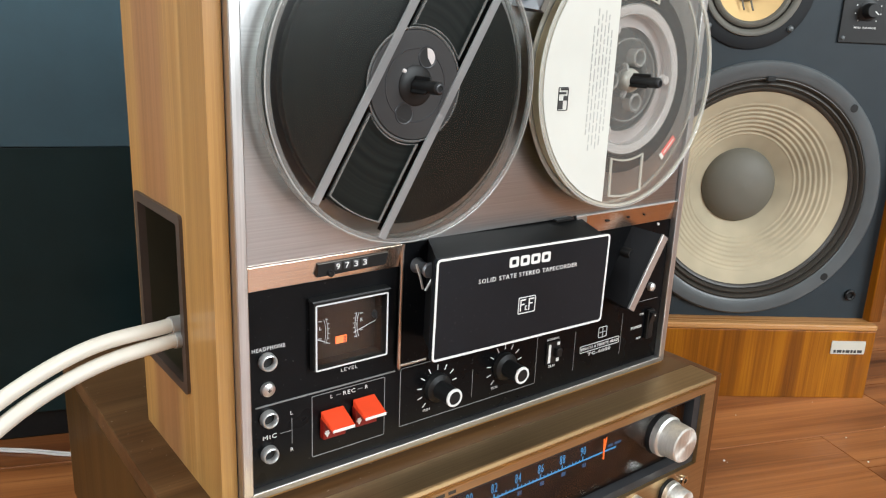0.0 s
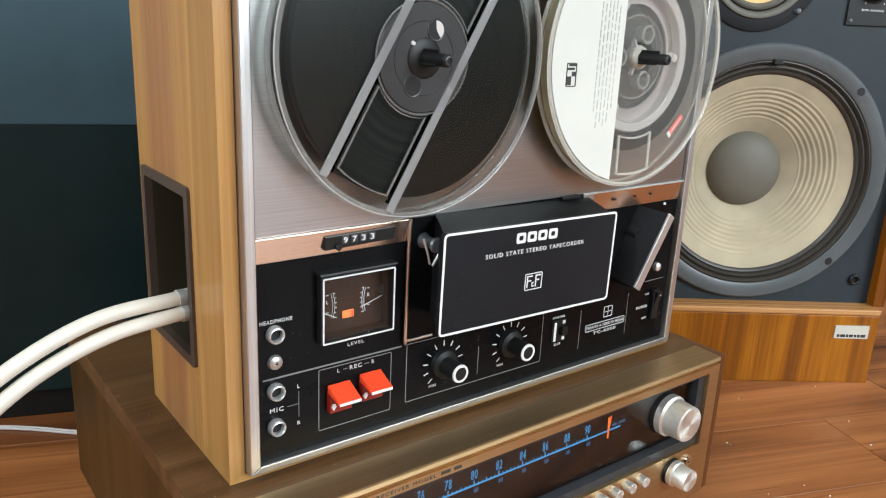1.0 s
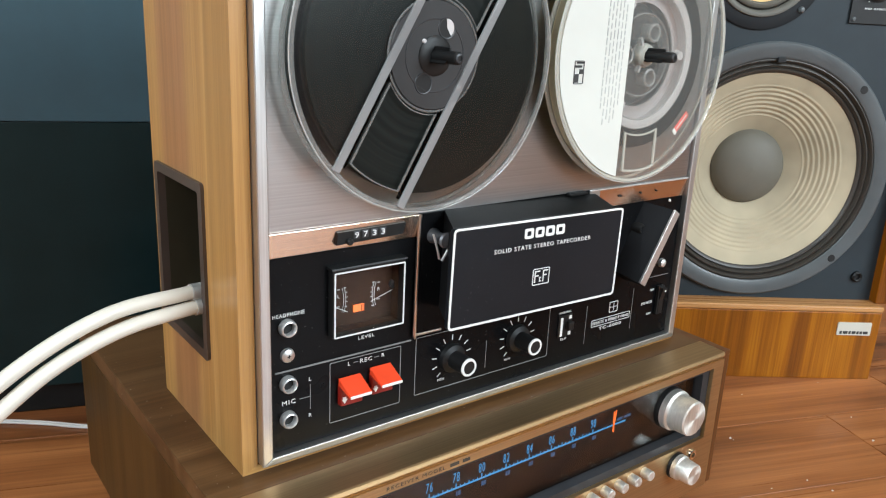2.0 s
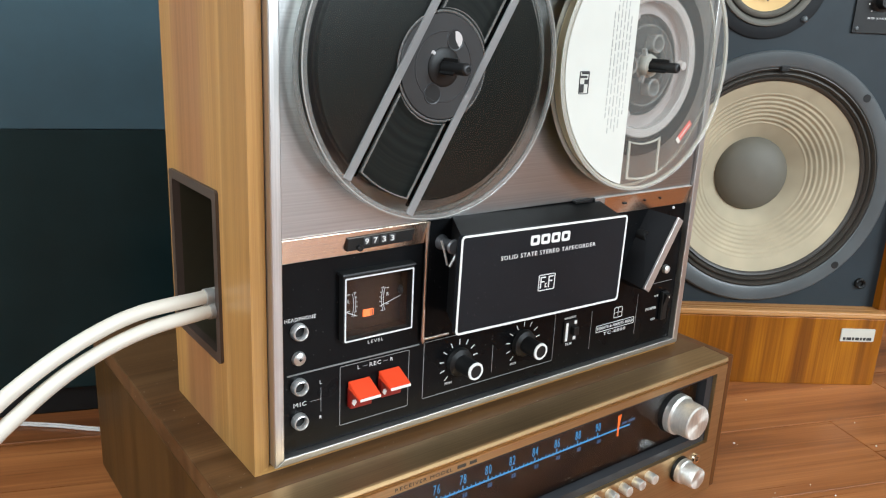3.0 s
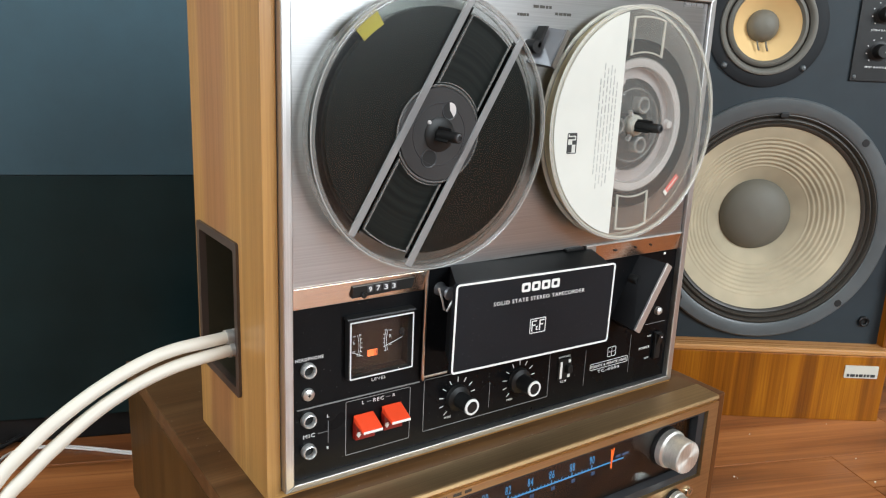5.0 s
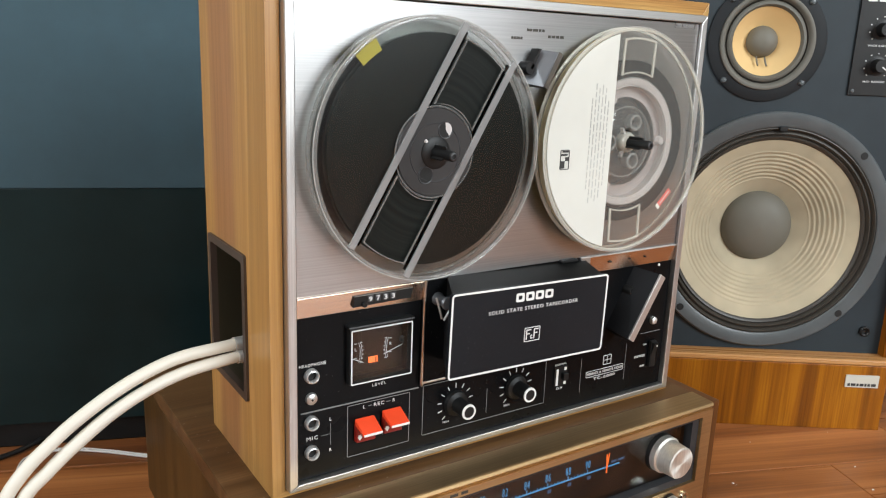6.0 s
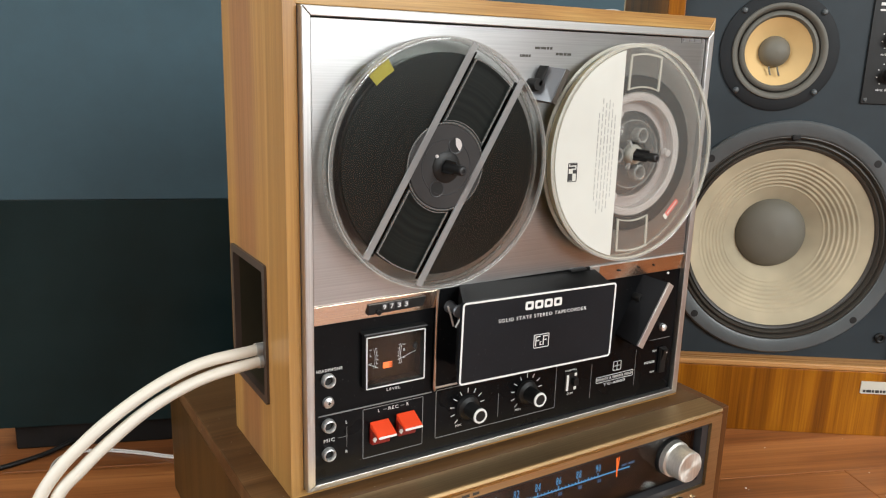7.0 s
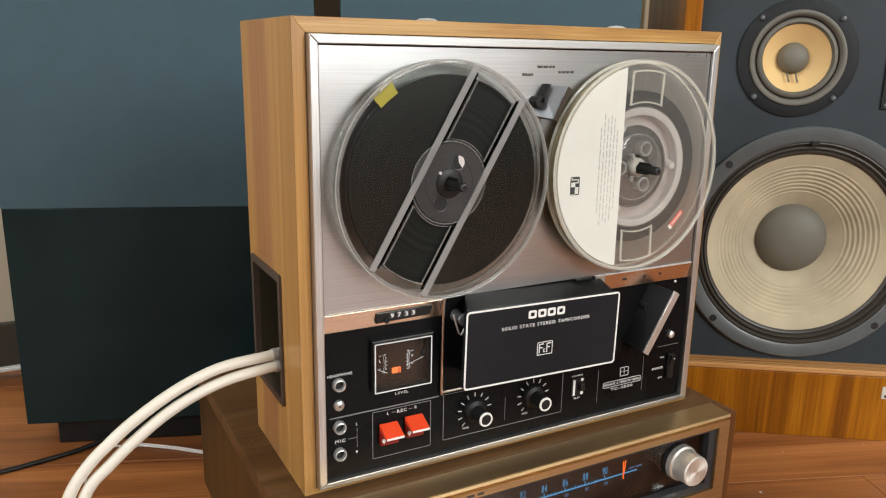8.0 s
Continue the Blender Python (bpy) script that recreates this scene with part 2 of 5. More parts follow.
flat_.inputs[1].default_value = (1, 0, 1)
l_.new(n_.new("ShaderNodeTexCoord").outputs["Object"], flat_.inputs[0])
l_.new(flat_.outputs[0], len_.inputs[0])
l_.new(len_.outputs["Value"], turns_.inputs["W"])
turns_.inputs["Scale"].default_value, turns_.inputs["Detail"].default_value = 300, 2
l_.new(ramp_of(M_tape, turns_.outputs["Fac"], ((0.35, (0.006, 0.0075, 0.0068)), (0.65, (0.0105, 0.013, 0.0112)))), b_.inputs["Base Color"])
rough_of(M_tape, turns_.outputs["Fac"], 0.34, 0.40)
b_.inputs["Specular IOR Level"].default_value = 0.16
M_paper = worn("cream_paper", (0.63, 0.635, 0.585), 0.6, 0.05, 60, 0.03)
M_paper_thin = worn("thin_backlit_paper", (0.7, 0.66, 0.5), 0.6, 0.05, 60, 0.03)
t_, n_, l_, b_ = nodes_of(M_paper_thin)          # thin paper lets warm light through
thin_, both_ = n_.new("ShaderNodeBsdfTranslucent"), n_.new("ShaderNodeMixShader")
thin_.inputs["Color"].default_value = (0.78, 0.66, 0.36, 1)
both_.inputs["Fac"].default_value = 0.45
l_.new(b_.outputs[0], both_.inputs[1])
l_.new(thin_.outputs[0], both_.inputs[2])
l_.new(both_.outputs[0], n_["Material Output"].inputs["Surface"])
M_ink = worn("grey_ink", (0.46, 0.46, 0.44), 0.7, 0.2, 90, 0.02)
M_ink2 = worn("black_ink", (0.03, 0.03, 0.03), 0.6, 0.2, 90, 0.02)
M_baffle = worn("blue_black_baffle", (0.0200, 0.0288, 0.0352), 0.55, 0.14, 60, 0.25, shine=0.3)
M_plate_mid = worn("soft_black_plate", (0.010, 0.012, 0.014), 0.6, 0.15, 60, 0.08, shine=0.25)
M_cone = worn("beige_paper_cone", (0.45, 0.388, 0.268), 0.75, 0.26, 36, 0.4)
M_cap = worn("taupe_dust_cap", (0.135, 0.126, 0.1), 0.6, 0.08, 60, 0.15)
M_mid = worn("yellow_paper_cone", (0.66, 0.45, 0.2), 0.7, 0.06, 60, 0.2)
M_ring = worn("cast_frame_paint", (0.074, 0.084, 0.088), 0.36, 0.2, 50, 0.12)
M_ring2 = worn("grey_surround", (0.115, 0.11, 0.092), 0.6, 0.1, 50, 0.1)
M_surround = worn("black_cloth_surround", (0.035, 0.03, 0.024), 0.42, 0.2, 60, 0.1)
M_cloth = worn("blue_grey_grille_cloth", (0.031, 0.068, 0.088), 0.7, 0.05, 220, 0.5, shine=0.45)
M_gloss = worn("black_satin_lacquer", (0.0068, 0.018, 0.019), 0.36, 0.25, 30, 0.02, shine=0.18)
M_wall = worn("cream_wall_paint", (0.54, 0.485, 0.375), 0.7, 0.04, 20, 0.1)
M_room = worn("pale_room_paint", (0.7, 0.69, 0.67), 0.8, 0.03, 20, 0.1)
# for unseen walls only: brown darkens what the deck's face plate reflects
M_brownwall = worn("unseen_brown_wall", (0.145, 0.13, 0.108), 0.7, 0.06, 20, 0.1)
M_base = worn("dark_skirting", (0.05, 0.045, 0.035), 0.5, 0.1, 30, 0.05)
M_blue = glow("blue_dial_light", (0.08, 0.45, 0.92), 0.72)
M_blue2 = glow("dim_blue_dial_light", (0.08, 0.28, 0.65), 0.3)
M_needle = glow("orange_needle_light", (1.0, 0.16, 0.02), 1.3)
M_lamp = glow("orange_meter_lamp", (1.0, 0.2, 0.04), 1.5)
M_floor = wood("reddish_laminate", (0.12, 0.037, 0.011), (0.38, 0.137, 0.041), (0.53, 0.212, 0.068), "x", 0.28, 15, per_piece=True, figure=0.75)
M_joint = material("floor_joint", (0.2, 0.085, 0.035), 0.7)


# ---- mesh helpers ----
def part(name, bm, mat, parent=None, label="", smooth=0.0):
    me = bpy.data.meshes.new(name)
    bmesh.ops.recalc_face_normals(bm, faces=bm.faces)
    bm.to_mesh(me)
    bm.free()
    if smooth:
        me.shade_smooth()
        me.set_sharp_from_angle(angle=radians(smooth))
    me.materials.append(mat)
    ob = new(name, me)
    ob.parent = parent
    if label:
        ob["label"] = label
    return ob


def thing(name, label, category, m=None, group="", kind=""):
    ob = new(name)
    ob.empty_display_size = 0.05
    if m is not None:
        ob.matrix_world = m
    return tagged(ob, label, category, group, kind)


def add_box(bm, x0, x1, y0, y1, z0, z1, bevel=0.0, seg=2):
    vs = [bm.verts.new((x, y, z)) for x in (x0, x1) for y in (y0, y1) for z in (z0, z1)]
    fs = [(0, 1, 3, 2), (4, 6, 7, 5), (0, 4, 5, 1), (2, 3, 7, 6), (0, 2, 6, 4), (1, 5, 7, 3)]
    faces = [bm.faces.new([vs[i] for i in f]) for f in fs]
    if bevel:
        edges = {e for f in faces for e in f.edges}
        bmesh.ops.bevel(bm, geom=list(edges), offset=bevel, segments=seg, affect="EDGES", profile=0.5)
    return bm


def box(x0, x1, y0, y1, z0, z1, bevel=0.0, seg=2):
    return add_box(bmesh.new(), x0, x1, y0, y1, z0, z1, bevel, seg)


def add_prism(bm, pts, y0, y1, pts_back=None):
    """A prism along y: outline in x, z at y0, and the same or another outline at y1."""
    a = [bm.verts.new((x, y0, z)) for x, z in pts]
    b = [bm.verts.new((x, y1, z)) for x, z in (pts_back or pts)]
    bm.faces.new(a)
    bm.faces.new(b[::-1])
    k = len(a)
    for i in range(k):
        bm.faces.new((a[i], b[i], b[(i + 1) % k], a[(i + 1) % k]))
    return bm


def prism(pts, y0, y1, pts_back=None, bevel=0.0):
    bm = add_prism(bmesh.new(), pts, y0, y1, pts_back)
    if bevel:
        bmesh.ops.bevel(bm, geom=list(bm.edges), offset=bevel, segments=2, affect="EDGES", profile=0.5)
    return bm


def add_profile(bm, pts, x0, x1):
    """A prism along x: outline in y, z."""
    a = [bm.verts.new((x0, y, z)) for y, z in pts]
    b = [bm.verts.new((x1, y, z)) for y, z in pts]
    bm.faces.new(a)
    bm.faces.new(b[::-1])
    k = len(a)
    for i in range(k):
        bm.faces.new((a[i], b[i], b[(i + 1) % k], a[(i + 1) % k]))
    return bm


def add_lathe(bm, prof, cx, cz, seg=48, start=0.0, sweep=360.0):
    """A turned form round an axis along y; prof holds radius and y. An open sweep stays open."""
    full = abs(sweep - 360) < 1e-6
    rows = []
    for i in range(seg if full else seg + 1):
        a = radians(start + sweep * i / seg)
        rows.append([bm.verts.new((cx + r * math.cos(a), y, cz + r * math.sin(a))) for r, y in prof])
    for i in range(len(rows) if full else len(rows) - 1):
        p, q = rows[i], rows[(i + 1) % len(rows)]
        for j in range(len(prof) - 1):
            bm.faces.new((p[j], q[j], q[j + 1], p[j + 1]))
    bmesh.ops.remove_doubles(bm, verts=[v for r in rows for v in r], dist=1e-6)
    return bm


def lathe(prof, cx=0.0, cz=0.0, seg=48):
    return add_lathe(bmesh.new(), prof, cx, cz, seg)


def rounded(x0, x1, z0, z1, r, n=6):
    pts = []
    for cx, cz, a0 in ((x1 - r, z1 - r, 0), (x0 + r, z1 - r, 90), (x0 + r, z0 + r, 180), (x1 - r, z0 + r, 270)):
        for i in range(n + 1):
            a = radians(a0 + 90 * i / n)
            pts.append((cx + r * math.cos(a), cz + r * math.sin(a)))
    return pts


def add_loop(bm, outer, inner, y0, y1):
    """A flat frame between two outlines of equally many points, from y0 (front) to y1."""
    ring = [[bm.verts.new((x, y, z)) for x, z in o] for o, y in ((outer, y0), (inner, y0), (inner, y1), (outer, y1))]
    k = len(outer)
    for i in range(k):
        j = (i + 1) % k
        for a in range(4):
            b = (a + 1) % 4
            bm.faces.new((ring[a][i], ring[a][j], ring[b][j], ring[b][i]))
    return bm


def outline(x0, x1, z0, z1, w, y, r=0.001, deep=0.0003):
    return add_loop(bmesh.new(), rounded(x0, x1, z0, z1, r), rounded(x0 + w, x1 - w, z0 + w, z1 - w, max(r - w, 0.0002)), y - deep, y + deep)


def tube(points, radius, sides=12, smooth_steps=6):
    """A round cable through some points (Catmull-Rom)."""
    p = [Vector(q) for q in points]
    p = [p[0] * 2 - p[1]] + p + [p[-1] * 2 - p[-2]]
    line = []
    for i in range(1, len(p) - 2):
        for s in range(smooth_steps):
            t = s / smooth_steps
            a, b, c, d = p[i - 1], p[i], p[i + 1], p[i + 2]
            line.append(0.5 * ((2 * b) + (c - a) * t + (2 * a - 5 * b + 4 * c - d) * t * t + (3 * b - a - 3 * c + d) * t ** 3))
    line.append(p[-2])
    bm, rows = bmesh.new(), []
    for i, c in enumerate(line):
        way = (line[min(i + 1, len(line) - 1)] - line[max(i - 1, 0)]).normalized()
        side = way.cross(Vector((0.13, 0.98, 0.1))).normalized()
        up = side.cross(way)
        rows.append([bm.verts.new(c + radius * (side * math.cos(2 * math.pi * k / sides) + up * math.sin(2 * math.pi * k / sides))) for k in range(sides)])
    for a, b in zip(rows, rows[1:]):
        for k in range(sides):
            bm.faces.new((a[k], a[(k + 1) % sides], b[(k + 1) % sides], b[k]))
    bm.faces.new(rows[0][::-1])
    bm.faces.new(rows[-1])
    return bm


def turned(bm, cx, cy, cz, degrees):
    """Turns a mesh round an axis along y through a point."""
    m = Matrix.Translation((cx, cy, cz)) @ Matrix.Rotation(radians(degrees), 4, "Y") @ Matrix.Translation((-cx, -cy, -cz))
    bmesh.ops.transform(bm, matrix=m, verts=bm.verts)
    return bm


def text(body, x, y, z, height, width=None, turn=0.0, bold=0.0):
    """Lettering in the x-z plane that faces -y, centred on x and z."""
    c = bpy.data.curves.new("lettering", "FONT")
    c.body, c.size, c.extrude, c.offset, c.resolution_u = body, 1.0, 0.02, bold - 0.006, 2
    c.space_character = 1.2
    c.align_x, c.align_y = "CENTER", "CENTER"
    ob = bpy.data.objects.new("lettering", c)
    scene.collection.objects.link(ob)
    me = bpy.data.meshes.new_from_object(ob)
    bpy.data.objects.remove(ob)
    bpy.data.curves.remove(c)
    bm = bmesh.new()
    bm.from_mesh(me)
    bpy.data.meshes.remove(me)
    xs, ys = [v.co.x for v in bm.verts], [v.co.y for v in bm.verts]
    mx, my = (min(xs) + max(xs)) / 2, (min(ys) + max(ys)) / 2
    k = height / (max(ys) - min(ys))
    kx = width / (max(xs) - min(xs)) if width else k
    for v in bm.verts:
        v.co = ((v.co.x - mx) * kx, -v.co.z * 0.01, (v.co.y - my) * k)
    bmesh.ops.transform(bm, matrix=Matrix.Translation((x, y, z)) @ Matrix.Rotation(radians(turn), 4, "Y"), verts=bm.verts)
    return bm


def bars(x0, x1, z, h, y, pieces, seed=1):
    """A line of unreadable print: short flat bars of word length."""
    rnd, bm = random.Random(seed), bmesh.new()
    lens = [0.6 + rnd.random() for _ in range(pieces)]
    unit, x = (x1 - x0) / (sum(lens) + 0.35 * (pieces - 1)), x0
    for n in lens:
        add_box(bm, x, x + n * unit, y - 0.0002, y + 0.0002, z - h / 2, z + h / 2)
        x += (n + 0.35) * unit
    return bm


# ---- setting ----
floor = part("floor", box(-2.2, 2.4, -2.8, 0.812, -0.06, -0.004), M_joint)
tagged(floor, "reddish brown wood laminate floor laid in planks", "floor", kind="structure")
WALL = 0.812


def wall_part(name, bm, mat=M_room, label="plain pale painted wall"):
    return tagged(part(name, bm, mat), label, "wall", kind="structure")


wall_part("wall_north", box(-2.2, 2.4, WALL, WALL + 0.1, -0.06, 2.5), M_wall, "cream painted wall behind the loudspeakers")
wall_part("wall_east", box(2.4, 2.5, -2.8, WALL + 0.1, -0.06, 2.5), M_brownwall, "unseen wall, made brown to darken the face plate's reflections")
bm = bmesh.new()
for a in ((-2.3, -2.2, -2.8, WALL + 0.1, -0.06, 1.1), (-2.3, -2.2, -2.8, WALL + 0.1, 2.4, 2.5), (-2.3, -2.2, -2.8, -1.8, 1.1, 2.4), (-2.3, -2.2, 0.0, WALL + 0.1, 1.1, 2.4)):
    add_box(bm, *a)
wall_part("wall_west", bm)
bm = bmesh.new()
for a in ((-2.3, 2.5, -2.9, -2.8, -0.06, 0.85), (-2.3, 2.5, -2.9, -2.8, 2.15, 2.5), (-2.3, 0.2, -2.9, -2.8, 0.85, 2.15), (1.9, 2.5, -2.9, -2.8, 0.85, 2.15)):
    add_box(bm, *a)
wall_part("wall_south", bm, M_brownwall, "unseen wall, made brown to darken the face plate's reflections")
tagged(part("ceiling", box(-2.3, 2.5, -2.9, WALL + 0.1, 2.5, 2.6), M_room), "plain white ceiling", "ceiling", kind="structure")
tagged(part("baseboard", box(-2.2, 2.4, WALL - 0.012, WALL - 0.0005, 0.0075, 0.077, 0.002), M_base), "dark skirting board along the cream wall", "baseboard", kind="structure")
tagged(part("trim", box(-2.2, 2.4, WALL - 0.02, WALL - 0.0005, 0.0, 0.007, 0.002), M_white), "thin white strip at the foot of the wall", "trim", kind="structure")
tagged(part("wall_trim", box(1.015, 1.0446, WALL - 0.015, WALL - 0.0005, 0.09, 2.45, 0.003), worn("tan_trim_paint", (0.42, 0.34, 0.22), 0.5, 0.06, 30, 0.05)), "tan upright trim on the cream wall", "trim", kind="structure")


# ---- receiver under the deck ----
RT = 0.1572          # height of its top
receiver = thing("stereo_receiver", "walnut cased stereo receiver with champagne front and lit blue dial", "receiver", pose(0.19, 0.13, 0))
RX0, RX1, RF, RB = -0.035, 0.4175, -0.0395, 0.288


def rp(name, bm, mat, parent=None, label="", smooth=0.0):
    ob = part(name, bm, mat, None, label, smooth)
    ob.parent = parent or receiver
    ob.matrix_parent_inverse = receiver.matrix_basis.inverted() if parent is None else Matrix()
    return ob


top = rp("top_panel", box(RX0, RX1 - 0.0122, RF + 0.0242, RB, RT - 0.014, RT, 0.0006), M_walnut_y, None, "dull walnut veneer top")
rp("side_panel", box(RX0, RX0 + 0.014, RF, RB, 0.026, RT - 0.0141, 0.0006), M_walnut_shaded)
rp("side_cap", box(RX0, RX0 + 0.0148, RF, RF + 0.0240, RT - 0.0139, RT, 0.0006), M_walnut_shaded)
rp("side_panel", box(RX1 - 0.0120, RX1, RF + 0.001, RB, 0.026, RT - 0.0012, 0.0012), M_walnut_r, None, "reddish walnut side board")
rp("back_panel", box(RX0 + 0.014, RX1 - 0.0125, RB - 0.01, RB - 0.002, 0.026, RT - 0.014), M_blackp)
rp("chassis", box(RX0 + 0.014, RX1 - 0.0125, -0.008, RB - 0.01, 0.026, RT - 0.016), M_void, None, "dark inner chassis")
FX0, FX1 = RX0 + 0.015, RX1 - 0.0122
rp("top_trim", add_profile(bmesh.new(), [(RF + 0.024, RT + 0.0008), (RF + 0.024, RT - 0.006), (RF, RT - 0.006), (RF - 0.002, RT - 0.003), (RF - 0.0012, RT - 0.0006), (RF, RT)], FX0, FX1), M_brass, None, "flat champagne trim along the top edge")
GX0, GX1, GZ0, GZ1 = 0.012, 0.3915, 0.0795, 0.1452
bm = add_loop(bmesh.new(), [(FX0, 0.028), (FX1, 0.028), (FX1, RT - 0.006), (FX0, RT - 0.006)], [(GX0, GZ0), (GX1, GZ0), (GX1, GZ1), (GX0, GZ1)], RF - 0.002, RF + 0.006)
face = rp("front_panel", bm, M_brass, None, "champagne brushed metal front")
bm = add_loop(bmesh.new(), rounded(GX0, GX1, GZ0, GZ1, 0.001, 2), rounded(GX0 + 0.009, GX1 - 0.009, GZ0 + 0.007, GZ1 - 0.004, 0.001, 2), RF + 0.0015, RF + 0.010)
rp("dial_bezel", bm, M_grey, None, "dark bevelled bezel round the dial window")
rp("dial_back", box(GX0, GX1, -0.0165, -0.0145, GZ0 - 0.004, GZ1 + 0.004), M_dial, None, "dark brown dial face")
pane = rp("dial_glass", box(GX0 + 0.008, GX1 - 0.008, RF + 0.007, RF + 0.0085, GZ0 + 0.006, GZ1 - 0.003), M_glass)
pane.visible_shadow = False
DZ, DY = 0.1087, -0.0172
rp("dial_line", box(0.06, 0.312, DY - 0.0004, DY, DZ - 0.0006, DZ + 0.0006), M_blue, None, "lit blue dial line")
for i, n in enumerate(("76", "78", "80", "82", "84", "86", "88", "90")):
    x = 0.1118 + i * 0.02298
    rp("dial_number", text(n, x, DY, DZ + 0.0085, 0.0074, 0.0056, bold=-0.01), M_blue)
    rp("dial_tick", box(x - 0.0004, x + 0.0004, DY - 0.0004, DY, DZ + 0.0006, DZ + 0.0036), M_blue)
    bm = bmesh.new()
    for k in range(1, 6):
        xx = x + k * 0.0231 / 6
        if i < 7:
            add_box(bm, xx - 0.0003, xx + 0.0003, DY - 0.0003, DY, DZ + 0.0006, DZ + (0.0026 if k == 3 else 0.0018))
    if len(bm.verts):
        rp("dial_tick", bm, M_blue)
    else:
        bm.free()
    rp("dial_dash", bars(x + 0.0005, x + 0.0045, DZ - 0.0048, 0.0032, DY, 2, i), M_blue2)
rp("dial_mark", bars(0.302, 0.318, DZ + 0.0035, 0.002, DY, 2, 3), M_blue2)
needle = rp("dial_needle", prism([(0.2880, 0.1262), (0.2889, 0.1262), (0.2899, 0.1082), (0.2893, 0.1078)], -0.0245, -0.0235), M_needle, None, "glowing orange tuning needle")
# a second glowing bar draws the needle's reflection beside it
rp("needle_edge", prism([(0.2917, 0.1262), (0.2923, 0.1262), (0.2902, 0.1084), (0.2897, 0.1078)], -0.0236, -0.0228), M_needle, needle)
rp("lettering", text("RECEIVER MODEL", 0.083, RF - 0.0021, 0.1482, 0.0024, 0.044), M_base)
rp("lettering", bars(0.109, 0.125, 0.1482, 0.0022, RF - 0.0021, 2, 4), M_base)


def turned_knob(name, x, z, r, front, back, label, seg=48):
    d = back - front
    k = rp(name, lathe([(0.0001, front), (r * 0.93, front), (r * 0.99, front + 0.0012), (r * 1.03, front + d * 0.55), (r * 1.05, front + d * 0.6), (r * 1.16, front + d * 0.66), (r * 1.17, front + d * 0.86), (r * 0.9, front + d * 0.88), (0.0001, front + d * 0.88)], x, z, seg), M_steel, None, label, 30)
    rp("knob_collar", lathe([(r * 0.9, front + d * 0.87), (r * 1.2, front + d * 0.88), (r * 1.24, back), (r * 0.5, back + 0.001)], x, z, seg), M_blackp, k, "black knob collar", 30)
    return k


turned_knob("tuning_knob", 0.3483, 0.1172, 0.0150, -0.0575, -0.0315, "turned bright aluminium tuning knob")
turned_knob("small_knob", 0.3550, 0.0650, 0.0095, -0.061, -0.0418, "small turned aluminium knob")
turned_knob("small_knob", 0.17, 0.0615, 0.0095, -0.061, -0.0418, "small turned aluminium knob")
for i in range(5):
    rp("push_button", lathe([(0.0001, RF - 0.0105), (0.0038, RF - 0.0105), (0.0043, RF - 0.0098), (0.0043, RF - 0.001)], 0.2485 + i * 0.0159, 0.073, 20), M_steel, None, "small round aluminium push button", 30)
rp("headphone_socket", lathe([(0.002, RF - 0.0022), (0.0022, RF - 0.0045), (0.0042, RF - 0.0045), (0.0046, RF - 0.0022)], 0.376, 0.0685, 24), M_chrome, None, "small chrome socket", 30)
for x, y in ((0.0, 0.0), (0.38, 0.0), (0.0, 0.255), (0.38, 0.255)):
    rp("foot", lathe([(0.0001, 0), (0.014, 0), (0.016, -0.027), (0.0001, -0.027)], 0, 0, 20), M_blackp, None, "black rubber foot", 30).matrix_basis = Matrix.Translation((x, y, 0.0)) @ Matrix.Rotation(radians(90), 4, "X")


# ---- tape deck ----
W, ZB, ZT = 0.3825, 0.1628, 0.5042      # trim frame: width, bottom and top
T = 0.0098                           # cabinet board
YF, YB = 0.004, 0.1385
deck = thing("tape_deck", "reel-to-reel tape deck in a walnut cabinet, standing on the receiver", "tape deck", pose(0.192, 0.06, RT))



def dp(name, bm, mat, parent=None, label="", smooth=0.0):
    ob = part(name, bm, mat, None, label, smooth)
    ob.parent = parent or deck
    ob.matrix_parent_inverse = deck.matrix_basis.inverted() if parent is None else Matrix()
    return ob


CB = RT - 0.0004                     # underside of the cabinet, resting on the receiver
ix0, ix1, iz0, iz1 = -0.0005, W + 0.0005, ZB - 0.0008, ZT + 0.0005
ox0, ox1, oz0, oz1 = -T, W + T - 0.0015, CB, ZT + 0.0112
dp("top_panel", prism([(ox0, oz1), (ox1, oz1), (ix1, iz1), (ix0, iz1)], YF, YB, bevel=0.0006), M_teak_x)
dp("bottom_panel", prism([(ox0, oz0), (ox1, oz0), (ix1, iz0), (ix0, iz0)], YF, YB), M_teak_x)
dp("side_panel", prism([(ox1, oz0), (ox1, oz1), (ix1, iz1), (ix1, iz0)], YF, YB, bevel=0.0006), M_teak)
SY0, SY1, SZ0, SZ1 = 0.0505, 0.1275, 0.2165, 0.3205
bm = bmesh.new()
loops = []
for x, z0, z1 in ((ox0, oz0, oz1), (ix0, iz0, iz1)):
    loops.append([bm.verts.new((x, y, z)) for y, z in ((YF, z0), (YB, z0), (YB, z1), (YF, z1))])
    loops.append([bm.verts.new((x, y, z)) for y, z in ((SY0, SZ0), (SY1, SZ0), (SY1, SZ1), (SY0, SZ1))])
for a, b in ((0, 1), (2, 3), (0, 2), (1, 3)):
    for i in range(4):
        k = (i + 1) % 4
        bm.faces.new((loops[a][i], loops[a][k], loops[b][k], loops[b][i]))
dp("side_panel", bm, M_teak_side, None, "walnut side board with a carrying recess")
dp("back_panel", box(ix0, ix1, YB - 0.006, YB - 0.001, iz0, iz1), M_blackp)
